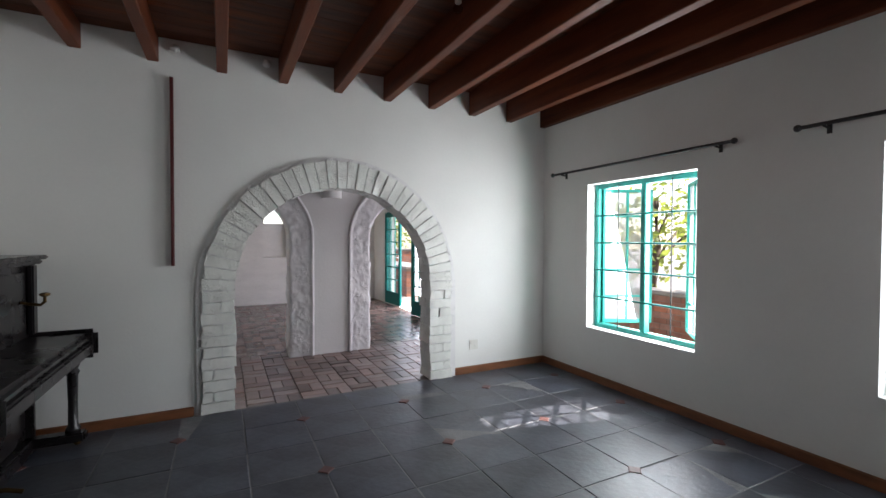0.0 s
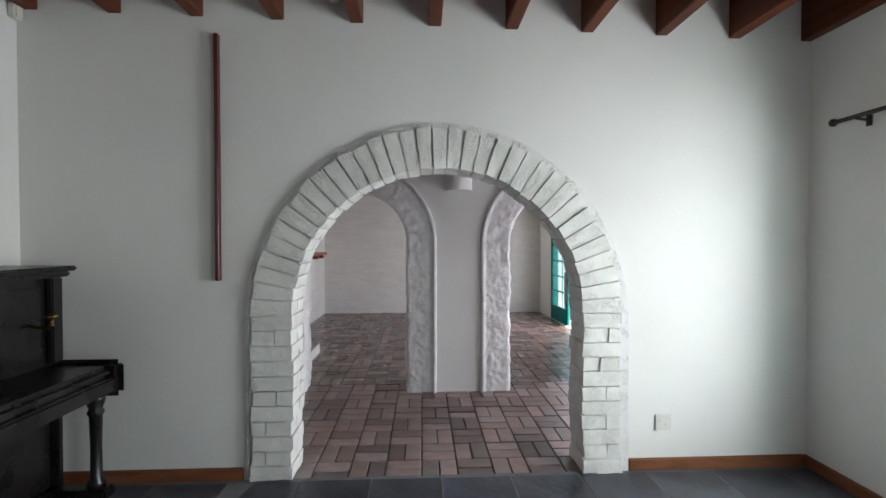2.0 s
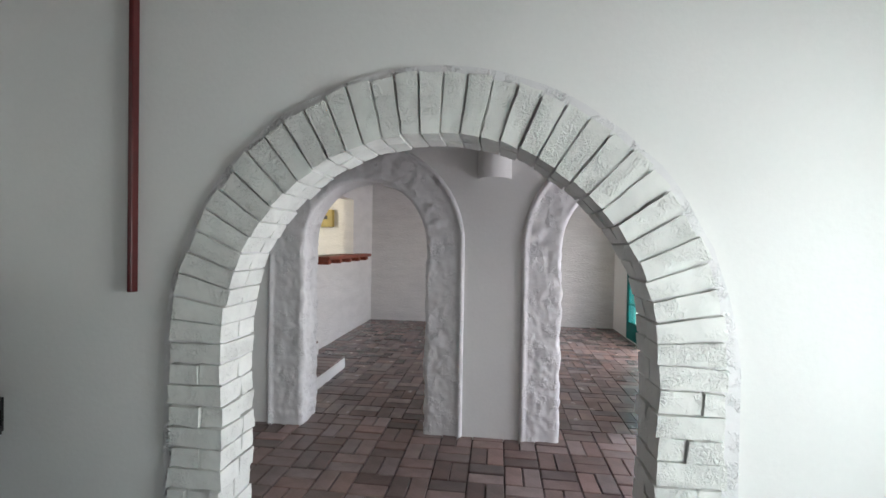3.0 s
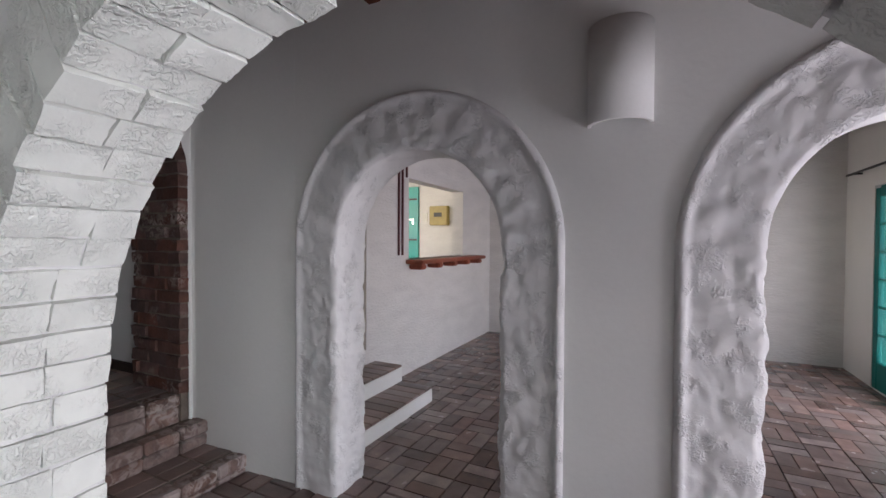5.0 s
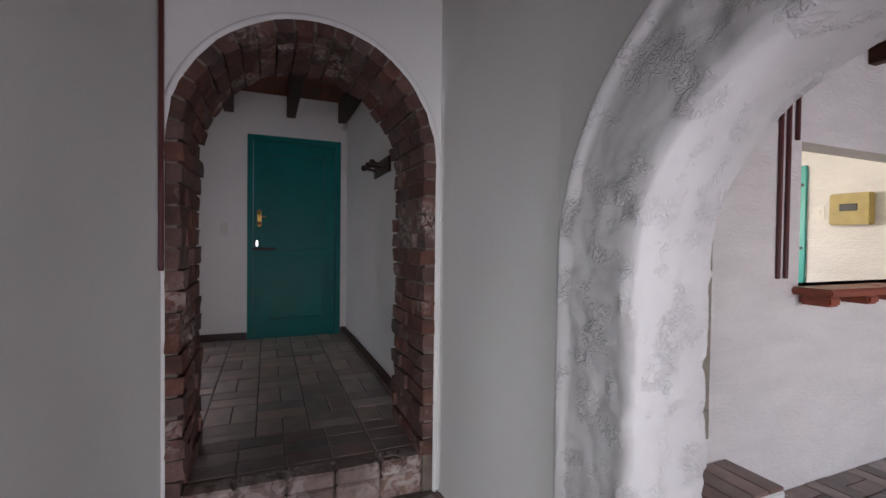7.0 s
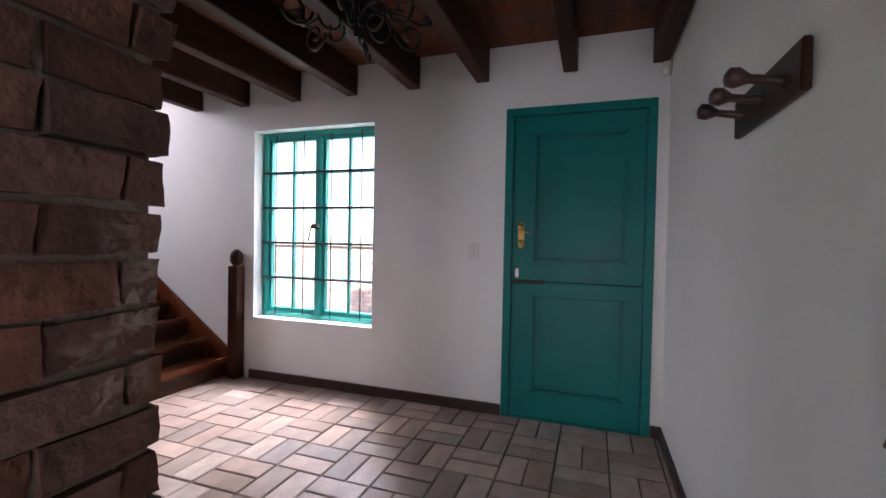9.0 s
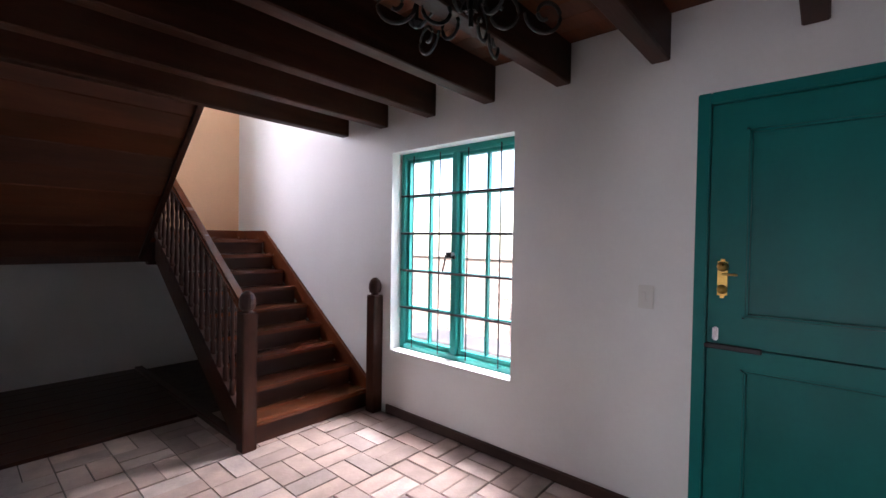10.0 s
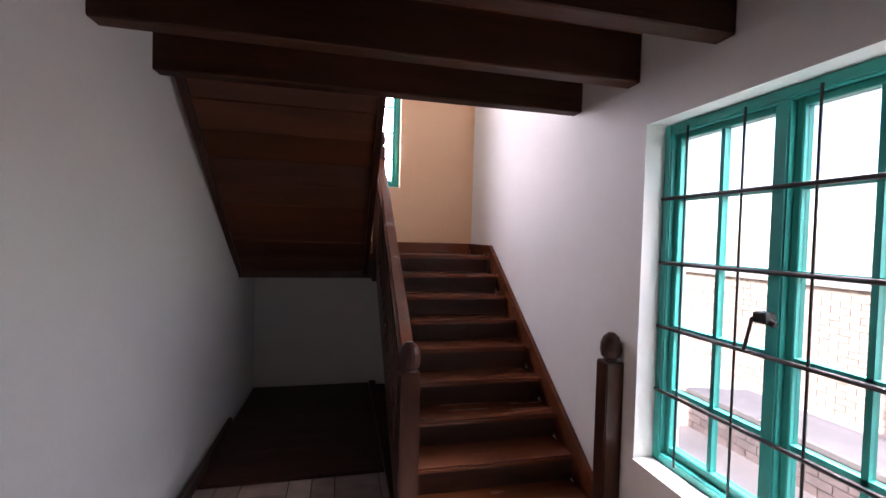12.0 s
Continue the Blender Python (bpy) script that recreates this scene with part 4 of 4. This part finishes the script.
# upper flight, seen from below
UY0, UZ0, UY1, UZ1 = LY - 0.06, LANDZ - 0.16, -2.36, 2.80
nbd = 9
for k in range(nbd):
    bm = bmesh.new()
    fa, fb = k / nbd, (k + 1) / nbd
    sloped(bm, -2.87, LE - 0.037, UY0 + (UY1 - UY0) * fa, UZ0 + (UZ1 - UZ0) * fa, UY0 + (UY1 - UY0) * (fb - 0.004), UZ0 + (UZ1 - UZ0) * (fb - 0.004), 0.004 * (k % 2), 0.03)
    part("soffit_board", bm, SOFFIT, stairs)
for x0 in (-2.91, LE - 0.035):
    bm = bmesh.new()
    sloped(bm, x0, x0 + 0.04, UY0, UZ0, UY1, UZ1, 0.035, 0.28)
    part("upper_string", bm, STAIR_DARK, stairs)
bm = bmesh.new()
sloped(bm, -2.925, -2.86, LY - 0.1, LANDZ + 0.95, UY1, UZ1 + 1.05, 0.03, 0.03)
part("handrail", bm, STAIR, stairs)
for k in range(10):
    f = (k + 0.5) / 10
    bm = bmesh.new()
    lathe(bm, BAL, (-2.892, UY0 + (UY1 - UY0) * f, UZ0 + (UZ1 - UZ0) * f + 0.27), 8)
    part("baluster", bm, STAIR_DARK, stairs, smooth=True)


# ---- wrought iron chandelier in the lobby ----
ch = thing("chandelier", "black wrought iron scroll chandelier under the beams", "chandelier", pose(-3.05, -0.14, 2.68))
bm = bmesh.new()
rod(bm, (0, 0, -0.04), (0, 0, 0.42), 0.010)
part("stem", bm, IRON, ch)


def scroll(cx, cz, r, turns, start, sgn, n=26):
    out = []
    for k in range(n):
        f = k / (n - 1)
        a = start + sgn * f * turns * 2 * math.pi
        rr = r * (1 - 0.8 * f)
        out.append((cx + rr * math.cos(a), cz + rr * math.sin(a)))
    return out


for k in range(6):
    ang = math.pi / 3 * k + 0.3
    bm = bmesh.new()
    for pts in (scroll(0.12, 0.02, 0.10, 1.3, math.pi, -1), scroll(0.30, 0.03, 0.085, 1.3, math.pi, 1), [(0.02, 0.16), (0.12, 0.12), (0.24, 0.13), (0.36, 0.10), (0.40, 0.12)]):
        tube(bm, [(u * math.cos(ang), u * math.sin(ang), z) for u, z in pts], 0.008, 6)
    arm = part("arm", bm, IRON, ch)
    bm = bmesh.new()
    lathe(bm, [(0.012, 0.11), (0.035, 0.13), (0.037, 0.14), (0.012, 0.145), (0.012, 0.22), (0.004, 0.23)], (0.40 * math.cos(ang), 0.40 * math.sin(ang), 0), 10)
    part("candle_cup", bm, IRON, arm)


# ---- piano ----
piano = thing("upright_piano", "old black upright piano against the wall", "piano", pose(WEST + 0.02, -1.62, 0))
L = 1.46
def pbox(name, a, bev=0.006, label="", parent=None):
    bm = bmesh.new()
    box(bm, *a, bev, 2)
    return part(name, bm, BLACKWOOD, parent or piano, label)


pbox("lid", (0, 0.40, -0.02, L + 0.02, 1.235, 1.262), 0.008)
pbox("lid_moulding", (0, 0.375, -0.005, L + 0.005, 1.205, 1.235), 0.008)
pbox("side_panel", (0, 0.33, 0, 0.035, 0, 1.206))
pbox("side_panel", (0, 0.33, L - 0.035, L, 0, 1.206))
pbox("front_panel", (0.29, 0.315, 0.035, L - 0.035, 0.74, 1.206))
pbox("fretwork", (0.315, 0.327, 0.12, L - 0.12, 0.80, 1.16), 0.005)
pbox("back_panel", (0, 0.02, 0.035, L - 0.035, 0.05, 1.2))
pbox("bottom_panel", (0.27, 0.29, 0.035, L - 0.035, 0.09, 0.6))
pbox("pilaster", (0.32, 0.355, L - 0.09, L - 0.02, 0.76, 1.206), 0.008)
pbox("pilaster", (0.32, 0.355, 0.02, 0.09, 0.76, 1.206), 0.008)
pbox("key_bed", (0.20, 0.64, 0.0, L, 0.60, 0.68), 0.012)
pbox("fallboard", (0.29, 0.63, 0.06, L - 0.06, 0.68, 0.745), 0.025)
pbox("key_cheek", (0.28, 0.665, L - 0.06, L, 0.57, 0.765), 0.028)
pbox("key_cheek", (0.28, 0.665, 0.0, 0.06, 0.57, 0.765), 0.028)
pbox("toe_rail", (0.0, 0.34, 0.0, L, 0.0, 0.09), 0.01)
for y in (0.045, L - 0.045):
    pbox("toe_block", (0.28, 0.60, y - 0.045, y + 0.045, 0.03, 0.09), 0.012)
    bm = bmesh.new()
    lathe(bm, [(0.042, 0.09), (0.042, 0.12), (0.028, 0.14), (0.026, 0.30), (0.031, 0.47), (0.040, 0.49), (0.030, 0.51), (0.044, 0.55), (0.044, 0.60)], (0.53, y, 0), 14)
    part("leg", bm, BLACKWOOD, piano, smooth=True)
    bm = bmesh.new()
    bmesh.ops.create_uvsphere(bm, u_segments=10, v_segments=8, radius=0.02, matrix=pose(0.55, y, 0.02))
    part("castor", bm, TARNISH, piano, "small brass castor")
for y in (0.25, L - 0.2):
    bm = bmesh.new()
    tube(bm, [(0.327, y, 0.98), (0.36, y, 0.97), (0.42, y, 0.96), (0.44, y, 0.98), (0.44, y, 1.01)], 0.009, 8)
    lathe(bm, [(0.012, 1.01), (0.028, 1.02), (0.028, 1.03), (0.012, 1.035)], (0.44, y, 0), 10)
    part("candle_bracket", bm, TARNISH, piano, "tarnished brass candle bracket")
for y in (L / 2 - 0.07, L / 2 + 0.07):
    bm = bmesh.new()
    tube(bm, [(0.28, y, 0.06), (0.40, y, 0.055), (0.47, y, 0.03)], 0.012, 8)
    part("pedal", bm, TARNISH, piano, "worn brass pedal")


# ---- serving hatch, strips, kitchen behind ----
shelf = thing("hatch_shelf", "red-brown wooden shelf with blocks under the serving hatch", "shelf", pose(FW, 3.52, 1.20))
bm = bmesh.new()
box(bm, -0.17, 0.20, 0.0, 1.82, -0.045, 0.0, 0.01, 2)
part("board", bm, SHELF, shelf)
for k in range(5):
    bm = bmesh.new()
    box(bm, 0.002, 0.16, 0.06 + 0.40 * k, 0.17 + 0.40 * k, -0.105, -0.046, 0.012, 2)
    part("bracket", bm, SHELF, shelf)
for y in (3.37, 3.44, 3.52):
    bm = bmesh.new()
    box(bm, FW + 0.002, FW + 0.02, y - 0.012, y + 0.012, 1.25 if y < 3.5 else 2.06, 2.36, 0.003)
    tagged(part("wall_strip", bm, MAROON), "thin brown vertical strip on the brick wall", "trim strip", "strips beside the hatch")
kd = tagged(thing("door_2", "closed teal kitchen door with chrome handle", "door", pose(-2.97, FN + 0.178, 0.40)), kind="structure")
bm = bmesh.new()
box(bm, 0, 0.82, -0.035, 0, 0.005, 1.93, 0.004)
part("leaf", bm, TEAL_LIGHT, kd)
bm = bmesh.new()
box(bm, 0.71, 0.735, -0.045, -0.035, 1.28, 1.38, 0.004)
rod(bm, (0.72, -0.07, 1.36), (0.65, -0.075, 1.36), 0.007)
part("handle", bm, CHROME, kd, "chrome lever handle")
for z in (0.55, 1.0, 1.7):
    bm = bmesh.new()
    box(bm, 0.62, 0.80, -0.05, -0.036, z, z + 0.03, 0.003)
    part("hinge_strap", bm, IRON, kd, "black iron strap")


# ---- french doors ----
def french_leaf(m, w, h, label):
    t = tagged(thing("french_door", label, "door", m, "french doors"), kind="")
    bm = bmesh.new()
    e = 0.085
    for a in ((0, e, 0, h), (w - e, w, 0, h), (e, w - e, 0, 0.26), (e, w - e, h - e, h)):
        box(bm, a[0], a[1], 0, 0.042, a[2], a[3], 0.005)
    part("frame", bm, TEAL, t)
    bm = bmesh.new()
    for k in range(1, 6):
        z = 0.26 + (h - e - 0.26) * k / 6
        box(bm, e, w - e, 0.01, 0.034, z - 0.011, z + 0.011)
    for k in range(1, 3):
        x = e + (w - 2 * e) * k / 3
        box(bm, x - 0.010, x + 0.010, 0.012, 0.032, 0.26, h - e)
    part("glazing_bars", bm, TEAL_LIGHT, t)
    bm = bmesh.new()
    box(bm, e, w - e, 0.019, 0.023, 0.26, h - e)
    g = part("pane", bm, GLASS, t)
    g.visible_shadow = False
    bm = bmesh.new()
    box(bm, w - 0.06, w - 0.03, -0.01, 0.0, 0.9, 1.05, 0.003)
    rod(bm, (w - 0.045, -0.03, 1.0), (w - 0.15, -0.03, 1.0), 0.008)
    part("handle", bm, CHROME, t)


french_leaf(pose(FE - 0.005, 5.26, 0.0, 0, 0, -87), 0.80, 1.93, "teal glazed french door leaf, nearly closed")
french_leaf(pose(FE + 0.03, 2.88, 0.0, 0, 0, 101), 0.62, 1.93, "teal glazed french door leaf, ajar")
bm = bmesh.new()
for a in ((5.245, 5.29, 0, 1.96), (2.85, 2.895, 0, 1.96), (2.895, 5.245, 1.935, 1.96)):
    box(bm, FE + 0.04, FE + 0.12, a[0], a[1], a[2], a[3], 0.004)
structure("door_frame", bm, TEAL, "teal french door frame", "door frame")

# meter and switch on the kitchen wall seen through the hatch
mb = thing("meter_box", "ochre electricity meter box on the kitchen wall", "meter box", pose(-3.3, 6.0, 1.62))
mb.matrix_world = pose(-1.90, FN + 0.18, 1.82)
bm = bmesh.new()
box(bm, 0, 0.34, -0.10, -0.001, -0.16, 0.16, 0.012, 2)
part("case", bm, OCHRE, mb)
bm = bmesh.new()
box(bm, 0.09, 0.24, -0.108, -0.10, -0.02, 0.05, 0.004)
part("display", bm, IRON, mb, "dark meter display")
plate("light_switch", "white switch on the kitchen wall", "switch", pose(-2.03, FN + 0.178, 1.80), 0.10, 0.14, [(0, 0, 0.03, 0.05)])


# ---- small marks near the beams ----
def cobweb_lump(x, z):
    bm = bmesh.new()
    bmesh.ops.create_icosphere(bm, subdivisions=2, radius=0.03, matrix=pose(x, -0.03, z))
    for v in bm.verts:
        v.co += Vector((noise.noise(v.co * 40), noise.noise(v.co * 37), noise.noise(v.co * 43))) * 0.02
    tagged(part("wasp_nest", bm, PLASTER, smooth=True), "small pale mud nest between ceiling beams", "nest", "nests under the ceiling")


for x, z in ((-0.02, 2.78), (0.62, 2.79)):
    cobweb_lump(x, z)
bulb = thing("ceiling_light", "bare bulb hanging between the beams", "lamp", pose(1.55, -1.55, 2.80))
bm = bmesh.new()
lathe(bm, [(0.02, 0.06), (0.02, -0.02), (0.016, -0.03)], (0, 0, 0), 12)
part("holder", bm, IVORY, bulb)
bm = bmesh.new()
bmesh.ops.create_uvsphere(bm, u_segments=14, v_segments=10, radius=0.03, matrix=pose(0, 0, -0.055))
part("bulb", bm, GLASS, bulb, smooth=True)


# ---- outside ----
# roof slab out of view, added to cut the sun at doors and windows
bm = bmesh.new()
box(bm, EAST + 0.26, 5.5, -1.6, 6.0, 2.35, 2.43)
structure("veranda_roof", bm, BOARD, "unseen board roof added outside to block the sun", "roof")
bm = bmesh.new()
box(bm, -60, 60, -60, 60, -0.4, -0.14)
structure("ground", bm, PAVING, "pale garden paving and ground", "ground")


def brick_garden_wall(x0, x1, y0, y1, h, label, cap=True, material=None):
    t = thing("garden_wall", label, "garden wall", pose(0, 0, 0))
    along = "y" if y1 - y0 > x1 - x0 else "x"
    bm = bmesh.new()
    box(bm, x0 + 0.01, x1 - 0.01, y0 + 0.01, y1 - 0.01, -0.15, h)
    part("core", bm, MORTAR, t)
    bm = bmesh.new()
    nz = int((h + 0.14) / 0.085)
    a, b = (y0, y1) if along == "y" else (x0, x1)
    for r in range(nz):
        at = a - (0.11 if r % 2 else 0)
        while at < b:
            p, q = max(at, a), min(at + 0.212, b)
            if q - p > 0.02:
                z = -0.14 + 0.085 * r
                if along == "y":
                    box(bm, x0, x1, p, q, z, z + 0.075)
                else:
                    box(bm, p, q, y0, y1, z, z + 0.075)
            at += 0.222
    w = part("brick_courses", bm, material or GARDEN_BRICK, t)
    w["kind"] = "stuff"
    if cap:
        bm = bmesh.new()
        box(bm, x0 - 0.04, x1 + 0.04, y0 - 0.04, y1 + 0.04, h, h + 0.06, 0.01)
        part("coping", bm, PAVING, t)


brick_garden_wall(6.2, 6.5, -9, 3.2, 0.55, "low red brick garden wall with pale coping")
brick_garden_wall(4.6, 5.4, 6.8, 9.4, 0.6, "red brick planter with pale coping")
brick_garden_wall(3.4, 9.5, 10.2, 10.5, 1.0, "red brick garden wall")
brick_garden_wall(-9.0, -8.7, -14, 6, 1.45, "pale brick garden wall along the street", True, GARDEN_PALE)
brick_garden_wall(-7.2, -6.6, -14, 1.5, 0.25, "low pale brick planting bed edge", True, GARDEN_PALE)


def tree(x, y, h, r, seed, n, label):
    rg = random.Random(seed)
    t = thing("tree", label, "tree", pose(x, y, -0.14), "garden trees")
    bm = bmesh.new()
    tube(bm, [(0, 0, 0), (0.03, 0.02, h * 0.25), (0.08, -0.03, h * 0.5), (0.05, 0.0, h * 0.8)], 0.07, 8)
    limbs = []
    for k in range(7):
        a = rg.uniform(0, 6.28)
        z = h * rg.uniform(0.15, 0.6)
        e = (math.cos(a) * r * 0.7, math.sin(a) * r * 0.7, z + h * 0.25)
        tube(bm, [(0.04, 0, z), (e[0] * 0.5, e[1] * 0.5, z + h * 0.15), e], 0.025, 6)
        limbs.append(e)
    part("trunk", bm, BARK, t, smooth=True)
    bm = bmesh.new()
    for k in range(int(n * 0.6)):
        c = rg.choice(limbs + [(0, 0, h * 0.8), (0, 0, h * 0.45)])
        p = Vector(c) + Vector((rg.gauss(0, r * 0.33), rg.gauss(0, r * 0.33), rg.gauss(0, h * 0.14)))
        q = Euler((rg.uniform(0, 6), rg.uniform(0, 6), rg.uniform(0, 6))).to_matrix()
        s = rg.uniform(0.05, 0.11)
        bm.faces.new([bm.verts.new(p + q @ Vector(v)) for v in ((0, -s, 0), (s * 0.5, 0, s * 0.15), (0, s, 0), (-s * 0.5, 0, s * 0.15))])
    crown = part("crown", bm, LEAF, t)
    crown["kind"] = "stuff"


# the last, tallest tree is out of view, added to shade the second window
for x, y, h, r, sd_, n in ((7.6, -0.4, 3.2, 1.2, 1, 1700), (8.2, -2.6, 3.6, 1.4, 2, 1700), (7.4, 1.6, 2.8, 1.0, 3, 1200), (5.7, 11.8, 3.6, 1.5, 4, 2200), (9.5, 7.4, 3.6, 1.5, 5, 1500), (7.6, -4.4, 6.8, 1.5, 6, 2600)):
    tree(x, y, h, r, sd_, n, "green leafy garden tree behind the brick wall")


# ---- floor pieces ----
def weave(x0, x1, y0, y1, b=0.11):
    """Basket weave: pairs of bricks, each second square turned."""
    out = []
    s = 2 * b
    ni, nj = int((x1 - x0) / s) + 1, int((y1 - y0) / s) + 1
    for i in range(ni):
        for j in range(nj):
            ax, ay = x0 + i * s, y0 + j * s
            for k in range(2):
                r = (ax, ax + s, ay + k * b, ay + (k + 1) * b) if (i + j) % 2 else (ax + k * b, ax + (k + 1) * b, ay, ay + s)
                r = (r[0], min(r[1], x1), r[2], min(r[3], y1))
                if r[1] - r[0] > 0.03 and r[3] - r[2] > 0.03:
                    out.append(r)
    return out


piece_cache = {}


def lay(rects, z, material, parent, h=0.03, gap=0.004):
    for r in rects:
        w, d = round(r[1] - r[0] - 2 * gap, 3), round(r[3] - r[2] - 2 * gap, 3)
        key = (w, d, material.name)
        if key not in piece_cache:
            bm = bmesh.new()
            box(bm, -w / 2, w / 2, -d / 2, d / 2, -h, 0, 0.004)
            piece_cache[key] = mesh_of("brick", bm, material)
        ob = new("brick", piece_cache[key])
        ob.parent = parent
        ob.matrix_basis = pose((r[0] + r[1]) / 2, (r[2] + r[3]) / 2, z + rng.uniform(-0.003, 0.003), rng.uniform(-0.5, 0.5), rng.uniform(-0.5, 0.5), rng.uniform(-0.6, 0.6))


def lay_joined(rects, z, material, parent, gap=0.004):
    bm = bmesh.new()
    for r in rects:
        dz = rng.uniform(-0.003, 0.003)
        box(bm, r[0] + gap, r[1] - gap, r[2] + gap, r[3] - gap, z - 0.03, z + dz)
    ob = part("paving_bricks", bm, material, parent)
    ob["kind"] = "stuff"


corr = weave(-0.64, EAST - 0.002, -0.02, NB)
lay([r for r in corr if r[0] < 2.5], -0.01, PAVER, floor_corr)
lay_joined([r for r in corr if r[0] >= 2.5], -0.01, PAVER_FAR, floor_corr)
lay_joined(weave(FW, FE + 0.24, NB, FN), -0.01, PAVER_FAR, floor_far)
lob = [r for r in weave(LW, BACK, -3.0, LN, 0.138) if r[3] > 0.02 or r[1] < LE + 0.1]
near = [r for r in lob if r[2] > -1.1]
lay(near, LZ, PAVER_PALE, floor_lobby)
PAVER_PALE_FAR = mat("pale_clay_paver_far", (0.40, 0.305, 0.26), 0.33, var=0.12, scale=8, fine=60, bump=0.25, bdist=0.004, island=0.3)
# pavers left out under the stairs: the dark bed stands in for shade
lay_joined([r for r in lob if r[2] <= -1.1 and (r[2] > -2.75 or r[1] < -3.0)], LZ, PAVER_PALE_FAR, floor_lobby)

T = 0.41
i = 0
for ix in range(-6, 8):
    for iy in range(0, 18):
        x0, y1 = 0.83 + T * ix, -0.44 + T - T * iy
        x1, y0 = x0 + T, y1 - T
        x0, x1, y1, y0 = max(x0, WEST), min(x1, EAST), min(y1, -0.021), max(y0, -7.0)
        if x1 - x0 < 0.03 or y1 - y0 < 0.03:
            continue
        w, d = round(x1 - x0 - 0.008, 3), round(y1 - y0 - 0.008, 3)
        if (w, d) not in piece_cache:
            bm = bmesh.new()
            box(bm, -w / 2, w / 2, -d / 2, d / 2, -0.02, 0, 0.002)
            piece_cache[(w, d)] = mesh_of("tile", bm, SLATE)
        ob = new("tile", piece_cache[(w, d)])
        ob.parent = floor_living
        ob.matrix_basis = pose((x0 + x1) / 2, (y0 + y1) / 2, rng.uniform(-0.002, 0.002), rng.uniform(-0.25, 0.25), rng.uniform(-0.25, 0.25), rng.uniform(-0.4, 0.4))
bm = bmesh.new()
box(bm, -0.035, 0.035, -0.035, 0.035, -0.01, 0.0065, 0.003)
inset_mesh = mesh_of("inset_tile", bm, INSET)
for ix in range(-2, 4):
    for iy in range(0, 8):
        x, y = 0.83 + 0.82 * ix, -0.44 - 0.82 * iy
        if WEST + 0.05 < x < EAST - 0.05 and y > -6.95:
            ob = new("inset_tile", inset_mesh)
            ob.parent = floor_living
            ob.matrix_basis = pose(x, y, 0, 0, 0, 45)
